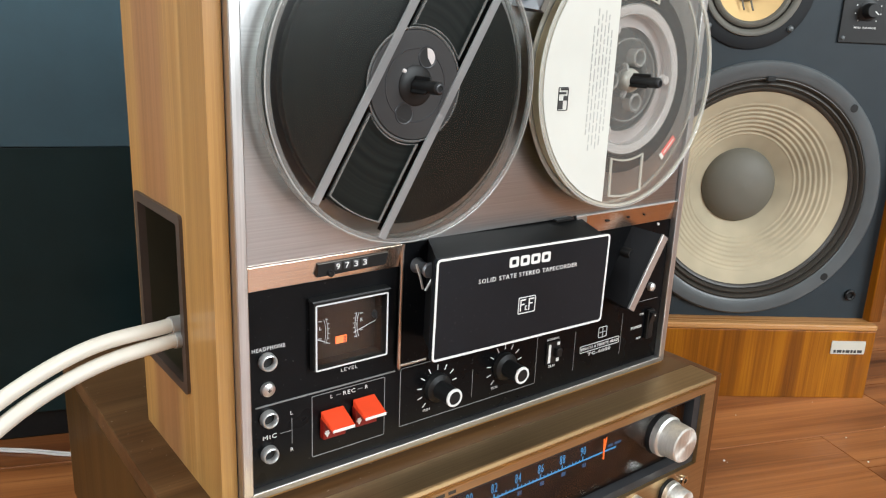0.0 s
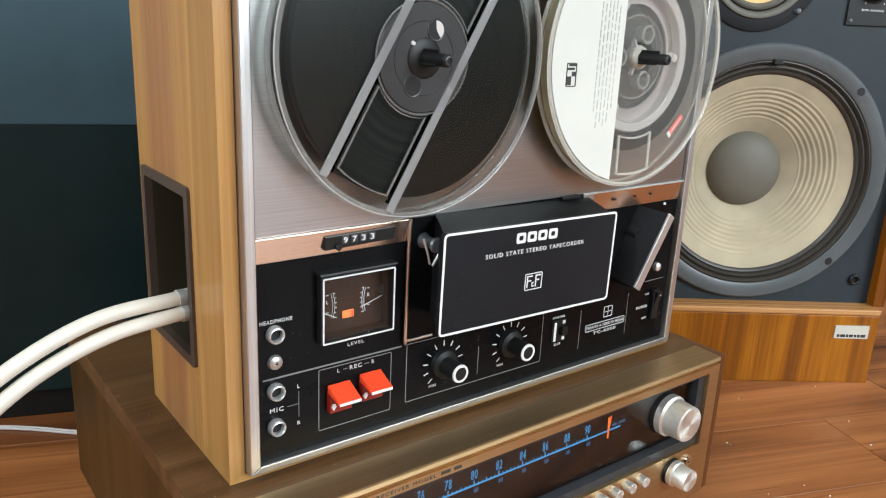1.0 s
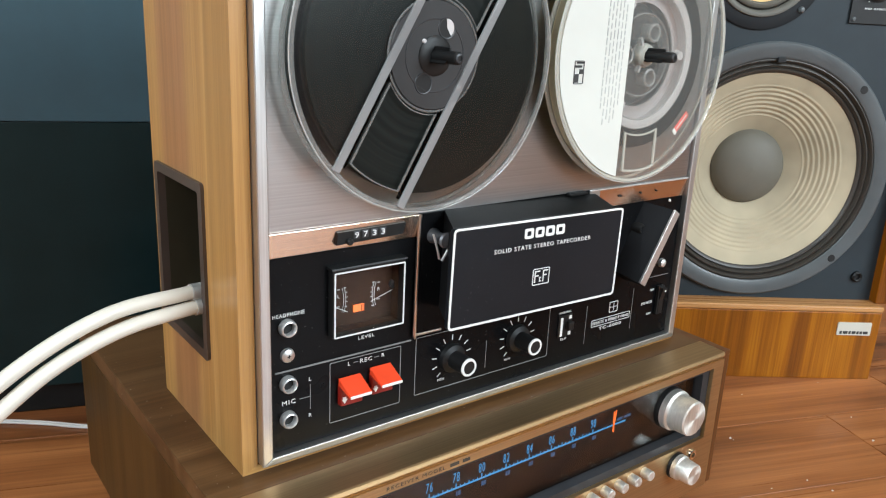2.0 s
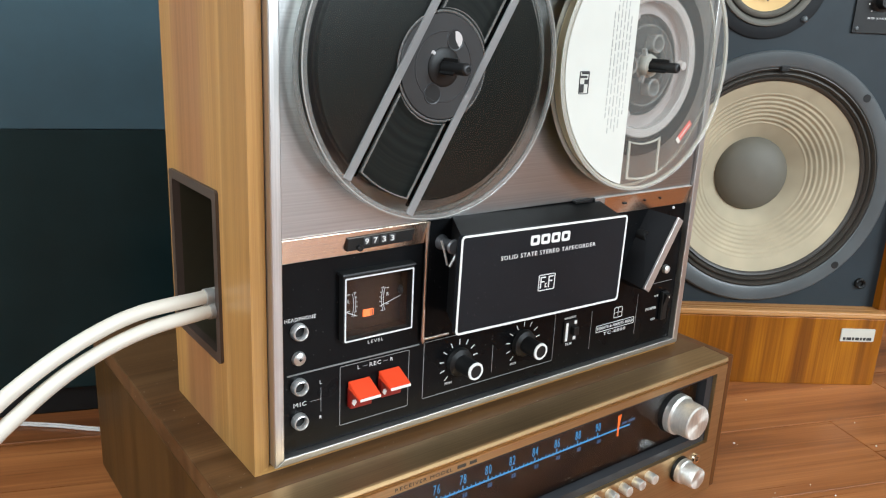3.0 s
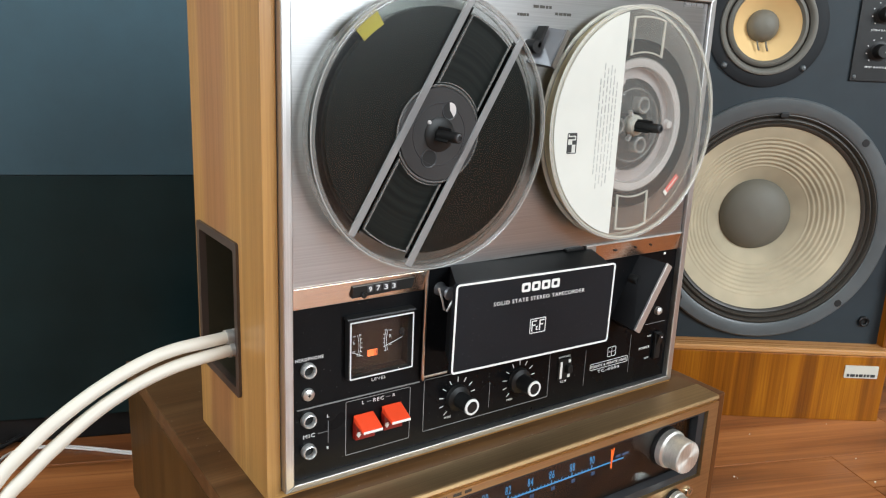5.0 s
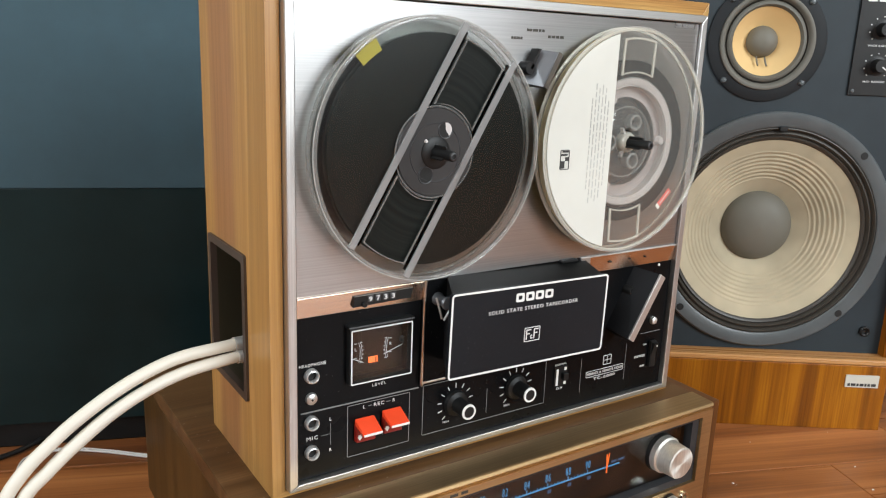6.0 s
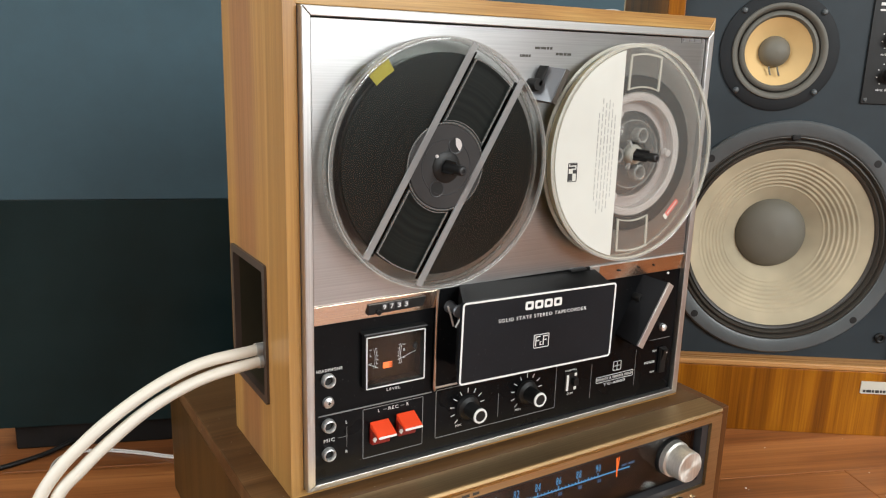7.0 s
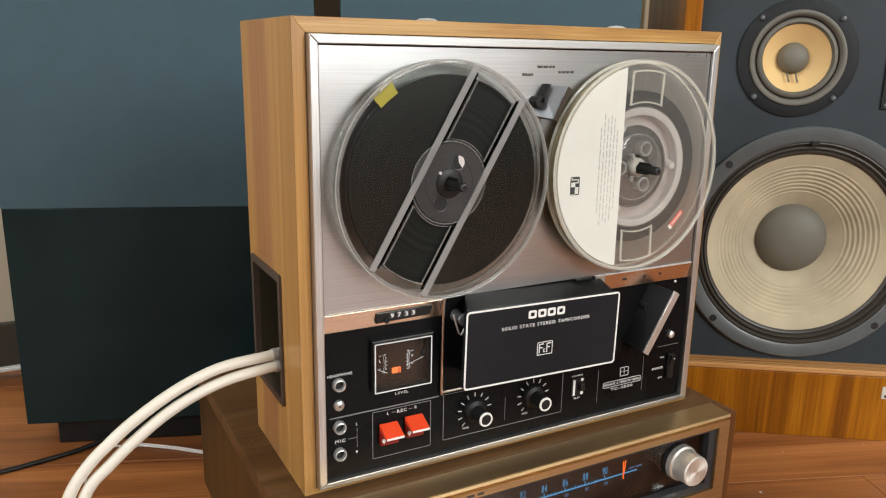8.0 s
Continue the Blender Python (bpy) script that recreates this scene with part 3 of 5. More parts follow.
# carrying recess in the side, a rim and a deep dish
bm = bmesh.new()
ring_o, ring_i = rounded(SY0 - 0.003, SY1 + 0.003, SZ0 - 0.003, SZ1 + 0.003, 0.003), rounded(SY0 + 0.003, SY1 - 0.003, SZ0 + 0.003, SZ1 - 0.003, 0.002)
back_i = rounded(SY0 + 0.006, SY1 - 0.006, SZ0 + 0.006, SZ1 - 0.006, 0.003)
rows = [[bm.verts.new((x, y, z)) for y, z in o] for o, x in ((ring_o, ox0), (ring_o, ox0 - 0.002), (ring_i, ox0 - 0.002), (ring_i, ox0 + 0.003))]
for a, b in zip(rows, rows[1:]):
    for i in range(len(a)):
        j = (i + 1) % len(a)
        bm.faces.new((a[i], a[j], b[j], b[i]))
recess = dp("handle_recess", bm, M_brown, None, "brown plastic carrying recess", 40)
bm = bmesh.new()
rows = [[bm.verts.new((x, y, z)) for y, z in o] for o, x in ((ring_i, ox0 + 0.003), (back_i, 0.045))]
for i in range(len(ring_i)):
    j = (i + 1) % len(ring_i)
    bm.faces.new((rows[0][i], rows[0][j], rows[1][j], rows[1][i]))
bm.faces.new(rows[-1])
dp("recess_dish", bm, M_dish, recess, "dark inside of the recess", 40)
# aluminium frame with mitred corners
fw, fb = 0.0065, 0.0046
for name, pts, mat in (("trim_bar", [(0, ZT), (W, ZT), (W - fw, ZT - fw), (fw, ZT - fw)], M_trim_x), ("trim_bar", [(0, ZB), (W, ZB), (W - fw, ZB + fb), (fw, ZB + fb)], M_trim_x),
                       ("trim_bar", [(0, ZB), (0, ZT), (fw, ZT - fw), (fw, ZB + fb)], M_trim), ("trim_bar", [(W, ZB), (W, ZT), (W - fw, ZT - fw), (W - fw, ZB + fb)], M_trim)):
    dp(name, prism(pts, -0.003, 0.008, bevel=0.0007), mat, None, "satin aluminium edge trim")
# face: bright upper plate, sloping strip, black lower panel
PX0, PX1 = fw + 0.0007, W - fw - 0.0007
SZ = 0.3034
dp("face_plate", box(PX0, PX1, 0.0, 0.006, SZ, ZT - fw - 0.0008, 0.0004), M_alu, None, "brushed aluminium upper face")
for a, b in ((PX0, 0.1062), (0.270, PX1)):
    bm = add_profile(bmesh.new(), [(-0.0004, SZ + 0.0004), (-0.0012, SZ - 0.0002), (-0.0013, SZ - 0.0006), (0.0012, 0.2888), (0.006, 0.2880), (0.006, SZ + 0.0006)], a, b)
    dp("lower_edge", bm, M_strip, None, "sloping aluminium strip under the face plate")
add = [(0.2585, SZ + 0.0006), (0.270, SZ + 0.0006), (0.270, 0.2888), (0.265, 0.2888)]
dp("edge_corner", prism(add, -0.0014, 0.006), M_trim_x)
for x, w in ((0.294, 0.0035), (0.318, 0.0016), (0.337, 0.0012)):
    dp("strip_slot", box(x - w / 2, x + w / 2, -0.0012, 0.001, 0.2958, 0.2971), M_void)
MX0, MX1, MZ0, MZ1 = 0.0462, 0.0958, 0.2345, 0.2755        # level meter opening
bm = bmesh.new()
for a in ((PX0, MX0 + 0.0006, ZB + fb + 0.0006, 0.2882), (MX1 - 0.0006, PX1, ZB + fb + 0.0006, 0.2882), (MX0 + 0.0006, MX1 - 0.0006, ZB + fb + 0.0006, MZ0 + 0.0006), (MX0 + 0.0006, MX1 - 0.0006, MZ1 - 0.0006, 0.2882)):
    add_box(bm, a[0], a[1], 0.002, 0.007, a[2], a[3])
panel = dp("control_panel", bm, M_black, None, "black lower control panel")
dp("head_bay", box(0.1064, 0.2698, 0.003, 0.007, 0.2875, 0.3036), M_black, None, "black bay behind the head cover")
PY = 0.0019
# added bright bar draws the highlight along the strip's upper edge
dp("edge_lip", box(0.2588, PX1, -0.0022, 0.0, SZ - 0.0004, SZ + 0.0007, 0.0003), M_satin, None, "thin bright bar added as the strip's edge highlight")
# counter
ctr = dp("tape_counter", prism([(0.0482, 0.2918), (0.0490, 0.2992), (0.0962, 0.3000), (0.0940, 0.2930)], -0.0022, 0.0005), M_blackp, None, "black tape counter window")
for i, n in enumerate("9733"):
    dp("counter_digit", text(n, 0.0614 + 0.0060 * i, -0.0026, 0.2966, 0.0034, 0.0026, bold=0.01), M_print, ctr)
for i in range(4):
    dp("counter_wheel", add_profile(bmesh.new(), [(-0.0021, 0.2938), (-0.0025, 0.2952), (-0.0025, 0.2980), (-0.0021, 0.2994)], 0.0593 + 0.0060 * i, 0.0636 + 0.0060 * i), M_grey, ctr)
dp("reset_button", lathe([(0.0001, -0.0045), (0.0016, -0.0045), (0.002, -0.004), (0.002, -0.002)], 0.0563, 0.2932, 16), M_blackp, ctr, "", 30)
# level meter: a deep well with a glass, twin scales, needles and a lit lamp
mt = dp("level_meter", add_loop(bmesh.new(), rounded(MX0 - 0.001, MX1 + 0.0002, MZ0 - 0.0002, MZ1 + 0.0014, 0.001), rounded(MX0 + 0.0012, MX1 - 0.0012, MZ0 + 0.0012, MZ1 - 0.0012, 0.001), -0.0034, 0.0019), M_blackp, None, "twin level meter with an orange lamp")
dp("meter_hood", add_profile(bmesh.new(), [(-0.0036, MZ1 + 0.0014), (-0.0048, MZ1 + 0.0020), (-0.0044, MZ1 + 0.0029), (0.0019, MZ1 + 0.0034), (0.0019, MZ1 + 0.0014)], MX0 - 0.0022, MX1 + 0.0008), M_blackp, mt, "black ledge over the meter")
dp("meter_border", outline(MX0, MX1, MZ0, MZ1, 0.0009, -0.0035), M_print, mt, "white border line")
dp("meter_well", add_loop(bmesh.new(), rounded(MX0 + 0.0006, MX1 - 0.0006, MZ0 + 0.0006, MZ1 - 0.0006, 0.0012), rounded(MX0 + 0.0014, MX1 - 0.0014, MZ0 + 0.0014, MZ1 - 0.0014, 0.001), 0.0019, 0.0092), M_meter, mt, "dark sides of the meter well")
dp("meter_face", box(MX0 + 0.0006, MX1 - 0.0006, 0.0093, 0.0099, MZ0 + 0.0006, MZ1 - 0.0006), M_meter, mt, "dark brown meter face")
lamp = dp("meter_lamp", box(0.0664, 0.0738, 0.0082, 0.0092, 0.2437, 0.2482), M_lamp, mt, "orange meter lamp")
for dx in (0.0716, 0.0727):
    dp("lamp_bar", box(dx, dx + 0.0004, 0.0079, 0.0082, 0.2440, 0.2479), M_redd, lamp)
for cx, cz, sgn, lab, lx, lz, needle in ((0.0355, 0.2530, 1, "L", 0.0558, 0.2559, (0.0531, 0.2496, 0.0615, 0.2455)), (0.1052, 0.2531, -1, "R", 0.0844, 0.2559, (0.0788, 0.2493, 0.0939, 0.254))):
    bm = bmesh.new()
    a0 = -19 if sgn > 0 else 161
    for r in (0.0238, 0.0252):
        add_lathe(bm, [(r, 0.0086), (r + 0.0003, 0.0086), (r + 0.0003, 0.0090)], cx, cz, 16, a0, 38)
    for k in range(6):
        a = radians(a0 + 2 + k * 6.8)
        c = Vector((cx + 0.0262 * math.cos(a), 0, cz + 0.0262 * math.sin(a)))
        add_box(bm, c.x - 0.0006, c.x + 0.0006, 0.0086, 0.0090, c.z - 0.00018, c.z + 0.00018)
    dp("meter_scale", bm, M_print, mt)
    dp("lettering", text(lab, lx, 0.0086, lz, 0.0022), M_print, mt)
    for dz in (0.0042, -0.0068):
        dp("lettering", bars(lx - 0.001, lx + 0.001, lz + dz, 0.0006, 0.0088, 1, 3), M_ink, mt)
    x0, z0, x1, z1 = needle
    dp("meter_needle", tube([(x0, 0.0075, z0), ((x0 + x1) / 2, 0.0075, (z0 + z1) / 2), (x1, 0.0075, z1)], 0.00024, 6, 2), M_white, mt)
dp("needle_pivot", lathe([(0.0001, 0.0062), (0.0022, 0.0062), (0.0028, 0.0070), (0.0028, 0.0092)], 0.0949, 0.2577, 20), M_grey, mt, "", 30)
mg = dp("meter_glass", box(MX0 + 0.0013, MX1 - 0.0013, -0.0022, -0.0017, MZ0 + 0.0013, MZ1 - 0.0013), M_pane, mt)
mg.visible_shadow = False
# sockets and screw
for z in (0.2462, 0.2108, 0.1880):
    j = dp("socket", lathe([(0.0037, 0.0019), (0.0037, -0.002), (0.0041, -0.0027), (0.0047, -0.0024), (0.0051, -0.0012), (0.0053, 0.0019)], 0.0182, z, 32), M_satin, None, "bright jack socket", 40)
    dp("socket_hole", lathe([(0.0001, 0.0016), (0.0038, 0.0016), (0.0038, -0.0016)], 0.0182, z, 24), M_void, j)
sc = dp("screw", lathe([(0.0001, -0.0012), (0.0026, -0.0011), (0.0040, -0.0002), (0.0045, 0.0019)], 0.0182, 0.229, 28), M_nickel, None, "chrome cross-head screw", 40)
bm = add_box(bmesh.new(), 0.0171, 0.0193, -0.0014, -0.0011, 0.2287, 0.2293)
dp("screw_slot", add_box(bm, 0.0179, 0.0185, -0.00141, -0.0011, 0.2279, 0.2301), M_void, sc)
sc = dp("screw", lathe([(0.0001, -0.0022), (0.002, -0.002), (0.0034, -0.001), (0.0038, 0.0019)], 0.3583, 0.2328, 24), M_satin, None, "chrome screw", 40)
dp("indicator_dot", lathe([(0.0001, 0.001), (0.0011, 0.001), (0.0013, 0.0019)], 0.3590, 0.2858, 16), M_white, None, "small white dot", 40)
# lettering and printed lines
for s, x, z, h, w in (("HEADPHONE", 0.0195, 0.2538, 0.0023, 0.0200), ("MIC", 0.0190, 0.1985, 0.0028, 0.0085), ("L", 0.0330, 0.2100, 0.0023, None), ("R", 0.0330, 0.1862, 0.0023, None), ("LEVEL", 0.0718, 0.2290, 0.0021, 0.0115),
                      ("L", 0.0597, 0.2134, 0.0024, None), ("REC", 0.0720, 0.2134, 0.0027, 0.0085), ("R", 0.0844, 0.2136, 0.0024, None), ("MIN", 0.1318, 0.1842, 0.0018, 0.0055), ("MIN", 0.1918, 0.1848, 0.0018, 0.0055),
                      ("NORMAL", 0.2488, 0.2100, 0.0018, 0.0128), ("SLH", 0.2488, 0.1880, 0.002, 0.0064), ("TC-6000", 0.3022, 0.1880, 0.0026, 0.0265), ("POWER", 0.3463, 0.1992, 0.0024, 0.0135), ("ON", 0.3512, 0.2098, 0.0018, 0.0045), ("OFF", 0.3505, 0.1888, 0.0018, 0.0054)):
    dp("lettering", text(s, x, PY - 0.0001, z, h, w, bold=0.004), M_print)
dp("printed_line", box(0.0105, 0.1055, 0.0011, 0.0021, 0.2186, 0.2193), M_dim, None, "grey dividing line")
for a in ((0.0330, 0.0333, 0.1900, 0.2065), (0.0258, 0.0330, 0.1985, 0.1988), (0.0630, 0.0662, 0.2132, 0.2136), (0.0780, 0.0815, 0.2132, 0.2136), (0.1708, 0.1711, 0.183, 0.204), (0.2728, 0.2731, 0.1785, 0.2105), (0.3272, 0.3275, 0.180, 0.2150), (0.344, 0.370, 0.2212, 0.2216)):
    dp("printed_line", box(a[0], a[1], PY - 0.0002, PY + 0.0002, a[2], a[3]), M_dim)
dp("printed_frame", outline(0.0462, 0.0982, 0.1762, 0.2168, 0.0004, PY), M_dim)
dp("printed_frame", outline(0.1098, 0.2322, 0.1778, 0.2192, 0.0004, PY), M_dim)
# record keys: a deep red housing and a lever that juts out
for x, z in ((0.0598, 0.1985), (0.0822, 0.2003)):
    well = dp("record_key", box(x - 0.0078, x + 0.0078, -0.0022, 0.003, z - 0.0108, z + 0.003, 0.0008), M_redd, None, "red record key with a white edge")
    lev = add_profile(bmesh.new(), [(0.0015, z + 0.0072), (-0.0128, z + 0.0008), (-0.0128, z - 0.001), (0.0015, z + 0.0022)], x - 0.0078, x + 0.0078)
    bmesh.ops.bevel(lev, geom=list(lev.edges), offset=0.0004, segments=2, affect="EDGES")
    k = dp("key_lever", lev, M_red, well, "bright red lever")
    dp("key_edge", box(x - 0.0075, x + 0.0075, -0.0135, -0.0127, z - 0.0011, z + 0.0007, 0.0003), M_white, well, "white lever edge")
    dp("key_arrow", prism([(x - 0.0066, z - 0.0046), (x - 0.0044, z - 0.0046), (x - 0.0044, z - 0.006), (x - 0.0036, z - 0.006), (x - 0.0055, z - 0.0088), (x - 0.0074, z - 0.006), (x - 0.0066, z - 0.006)], -0.0028, -0.0021), M_white, well)
# level knobs
for x, z in ((0.1402, 0.1985), (0.2002, 0.1996)):
    k = dp("level_knob", lathe([(0.0001, -0.0172), (0.0056, -0.0172), (0.0062, -0.0168), (0.0064, -0.0025), (0.0098, -0.0012), (0.0105, 0.0019)], x, z, 40), M_blackp, None, "black level knob with a white ring", 30)
    dp("knob_ring", lathe([(0.0046, -0.0173), (0.0046, -0.0177), (0.0061, -0.0176), (0.0063, -0.0166)], x, z, 40), M_white, k, "white ring", 30)
    for i in range(9):
        a = radians(225 - i * 270 / 10)
        t = box(-0.0019, 0.0019, PY - 0.0003, PY + 0.0002, -0.00028, 0.00028)
        bmesh.ops.transform(t, matrix=Matrix.Translation((x + 0.0148 * math.cos(a), 0, z + 0.0148 * math.sin(a))) @ Matrix.Rotation(-a, 4, "Y"), verts=t.verts)
        dp("tick_mark", t, M_print)
# slide switch, badge, power rocker
sw = dp("slide_switch", box(0.2415, 0.2560, 0.0008, 0.0025, 0.1905, 0.2080), M_blackp, None, "small slide switch")
dp("switch_bar", box(0.2432, 0.2455, 0.0002, 0.001, 0.1916, 0.2064), M_white, sw)
dp("switch_slider", box(0.2492, 0.2545, -0.003, 0.001, 0.1962, 0.2028, 0.0006), M_blackp, sw)
for z in (0.2058, 0.1928):
    dp("switch_mark", box(0.2520, 0.2545, 0.0002, 0.001, z - 0.0013, z + 0.0013), M_white, sw)
bd = dp("badge_frame", outline(0.2795, 0.3252, 0.1906, 0.1964, 0.0004, PY), M_print)
dp("lettering", text("FERRITE & FERRITE HEAD", 0.3024, PY - 0.0001, 0.1935, 0.0023, 0.0428, bold=0.01), M_print, bd)
bm = outline(0.2992, 0.3092, 0.1994, 0.2084, 0.0005, PY)
add_box(bm, 0.3002, 0.3082, PY - 0.0003, PY, 0.2037, 0.2041)
dp("badge_emblem", add_box(bm, 0.3040, 0.3044, PY - 0.0003, PY, 0.2004, 0.2074), M_print)
pw = dp("power_switch", box(0.3575, 0.3650, -0.0008, 0.0025, 0.187, 0.2125, 0.0006), M_blackp, None, "black power rocker switch")
dp("rocker", add_profile(bmesh.new(), [(0.001, 0.2118), (-0.0042, 0.2108), (-0.0012, 0.2), (-0.0012, 0.188), (0.001, 0.188)], 0.3586, 0.3639), M_blackp, pw)
dp("rocker_dot", lathe([(0.0001, -0.0046), (0.0006, -0.0046), (0.0006, -0.004)], 0.3615, 0.2086, 12), M_white, pw)
# bronze-edged bay to the side of the head cover, with a tape roller
pts = [(0.1080, 0.3030), (0.1072, 0.290), (0.1066, 0.2265), (0.1076, 0.2242), (0.1096, 0.2232), (0.1275, 0.2232)]
dp("bay_edge", tube([(x, -0.0005, z) for x, z in pts], 0.0013, 8, 5), M_bronze, None, "bronze edge of the tape path bay", 60)
dp("bay_wall", prism([(0.1082, 0.3036), (0.129, 0.3036), (0.129, 0.2240), (0.1075, 0.2240)], -0.0012, 0.0025), M_black, None, "black tape path bay")
roll = dp("tape_roller", lathe([(0.0001, -0.016), (0.0042, -0.0155), (0.005, -0.014), (0.0036, -0.011), (0.0036, -0.005), (0.005, -0.002), (0.005, 0.0)], 0.118, 0.2885, 28), M_cast, None, "dull metal tape guide roller", 40)
dp("guide_wire", tube([(0.1098, -0.012, 0.293), (0.1125, -0.013, 0.284), (0.1152, -0.012, 0.2765)], 0.0008, 6, 3), M_satin, roll)
dp("guide_wire", tube([(0.1235, -0.014, 0.2905), (0.1205, -0.014, 0.283), (0.1172, -0.012, 0.275)], 0.0009, 6, 3), M_satin, roll)
# head cover: a hood that widens to a framed plate, hanging a little askew
CX, CZ, CT = 0.1862, 0.2664, 1.1
cover = dp("head_cover", turned(prism([(0.113, 0.2355), (0.2595, 0.2355), (0.2595, 0.2972), (0.113, 0.2972)], -0.0275, 0.0022, [(0.127, 0.2385), (0.2645, 0.2385), (0.2645, 0.3034), (0.127, 0.3034)]), CX, 0, CZ, CT), M_blackp, None, "black hinged head cover with a white edge line")
dp("cover_plate", turned(prism(rounded(0.1105, 0.2622, 0.2341, 0.2988, 0.003), -0.0305, -0.0272), CX, 0, CZ, CT), M_plate, cover, "charcoal plate with a white border")
dp("cover_border", turned(add_loop(bmesh.new(), rounded(0.1105, 0.2622, 0.2341, 0.2988, 0.003), rounded(0.1119, 0.2608, 0.2355, 0.2974, 0.0018), -0.0309, -0.0303), CX, 0, CZ, CT), M_white, cover, "white border line")
LY = -0.0307
bm = bmesh.new()
for i in range(4):
    x = 0.1683 + i * 0.0094
    add_loop(bm, rounded(x, x + 0.0078, 0.2862, 0.2930, 0.0014, 3), rounded(x + 0.002, x + 0.0058, 0.2880, 0.2912, 0.0008, 3), LY - 0.0002, LY + 0.0003)
dp("maker_mark", turned(bm, CX, 0, CZ, CT), M_white, cover, "white maker's mark as plain blocks")
dp("lettering", turned(text("SOLID STATE STEREO TAPECORDER", 0.1872, LY, 0.2806, 0.0028, 0.0872, bold=0.004), CX, 0, CZ, CT), M_print, cover)
bm = outline(0.1788, 0.1940, 0.2532, 0.2646, 0.0005, LY)
for a in ((0.1805, 0.1813, 0.2550, 0.2630), (0.1813, 0.1852, 0.2622, 0.2630), (0.1813, 0.1842, 0.2591, 0.2599), (0.1880, 0.1888, 0.2550, 0.2630), (0.1888, 0.1926, 0.2622, 0.2630), (0.1888, 0.1914, 0.2591, 0.2599), (0.1850, 0.1870, 0.2553, 0.2559), (0.1850, 0.1856, 0.2559, 0.2577), (0.1850, 0.1866, 0.2577, 0.2583)):
    add_box(bm, a[0], a[1], LY - 0.0003, LY + 0.0002, a[2], a[3])
dp("emblem", turned(bm, CX, 0, CZ, CT), M_print, cover, "boxed white emblem")
dp("cover_catch", box(0.236, 0.254, -0.004, 0.002, 0.3020, 0.3043, 0.0006), M_blackp, cover)
# start lever
A, B = (0.3372, 0.2845), (0.3048, 0.2302)
lever = dp("start_lever", prism([(A[0], A[1]), (A[0] + 0.005, A[1] - 0.003), (B[0] + 0.005, B[1] - 0.003), (B[0], B[1])], -0.0195, 0.0022, [(0.3270, 0.2880), (0.3425, 0.2825), (0.3105, 0.2265), (0.2985, 0.2360)]), M_lever, None, "black transport lever with a satin metal edge")
dp("lever_edge", prism([(A[0] - 0.0006, A[1] + 0.0006), (A[0] + 0.0056, A[1] - 0.0032), (B[0] + 0.0056, B[1] - 0.0032), (B[0] - 0.0006, B[1] + 0.0006)], -0.0213, -0.0193, bevel=0.0003), M_nickel, lever, "satin metal lever edge")
dp("lever_boss", lathe([(0.002, -0.006), (0.0034, -0.006), (0.0042, -0.004), (0.0046, 0.002)], 0.3195, 0.2680, 24), M_blackp, lever, "", 30)
# speed selector
A, B = (0.2085, 0.4685), (0.196, 0.4435)
spd = dp("speed_selector", prism([(A[0], A[1]), (A[0] + 0.003, A[1] - 0.0015), (B[0] + 0.003, B[1] - 0.0015), (B[0], B[1])], -0.0135, 0.0002, [(0.193, 0.4705), (0.203, 0.469), (0.193, 0.443), (0.1845, 0.446)]), M_cast, None, "grey metal speed selector with a bright edge")
dp("selector_edge", prism([(A[0] - 0.0004, A[1] + 0.0004), (A[0] + 0.0033, A[1] - 0.0017), (B[0] + 0.0033, B[1] - 0.0017), (B[0] - 0.0004, B[1] + 0.0004)], -0.0145, -0.0133), M_chrome, spd)
dp("selector_bar", prism([(0.1935, 0.4706), (0.1952, 0.4704), (0.1882, 0.4555), (0.186, 0.4565)], -0.0095, -0.0005), M_blackp, spd)
dp("selector_hub", lathe([(0.0001, -0.0095), (0.0042, -0.0095), (0.0048, -0.0085), (0.005, 0.0)], 0.186, 0.4565, 28), M_blackp, spd, "", 30)
for x0, x1, z, s in ((0.174, 0.184, 0.4775, 1), (0.188, 0.2045, 0.4835, 2), (0.2085, 0.2235, 0.4795, 3)):
    dp("lettering", bars(x0, x1, z, 0.0019, -0.0002, 4, s), M_base, None, "small dark print")
dp("origin_plate", outline(0.345, 0.370, 0.4925, 0.4975, 0.0003, -0.0002), M_dim)
dp("lettering", bars(0.347, 0.368, 0.495, 0.0018, -0.0002, 3, 7), M_dim)
# spindles
RL, RR = (0.1003, 0.3993), (0.2845, 0.4008)
for x, z in (RL, RR):
    dp("reel_table", lathe([(0.0001, -0.0032), (0.034, -0.0032), (0.0355, -0.0026), (0.036, -0.0004)], x, z, 64), M_blackp, None, "black reel table", 40)
    s = dp("spindle", lathe([(0.0001, -0.0412), (0.0026, -0.0412), (0.0034, -0.0406), (0.0036, -0.0398), (0.0036, -0.012), (0.009, -0.011), (0.0095, -0.003), (0.0095, 0.0)], x, z, 28), M_blackp, None, "black reel spindle", 30)
    dp("spindle_ring", lathe([(0.0016, -0.0414), (0.0016, -0.0418), (0.0026, -0.0416), (0.0028, -0.041)], x, z, 20), M_grey, s)
    for k in range(3):
        f = box(0.003, 0.0055, -0.034, -0.012, -0.0007, 0.0007, 0.0003)
        bmesh.ops.transform(f, matrix=Matrix.Translation((x, 0, z)) @ Matrix.Rotation(radians(120 * k + 20), 4, "Y"), verts=f.verts)
        dp("spindle_fin", f, M_blackp, s)
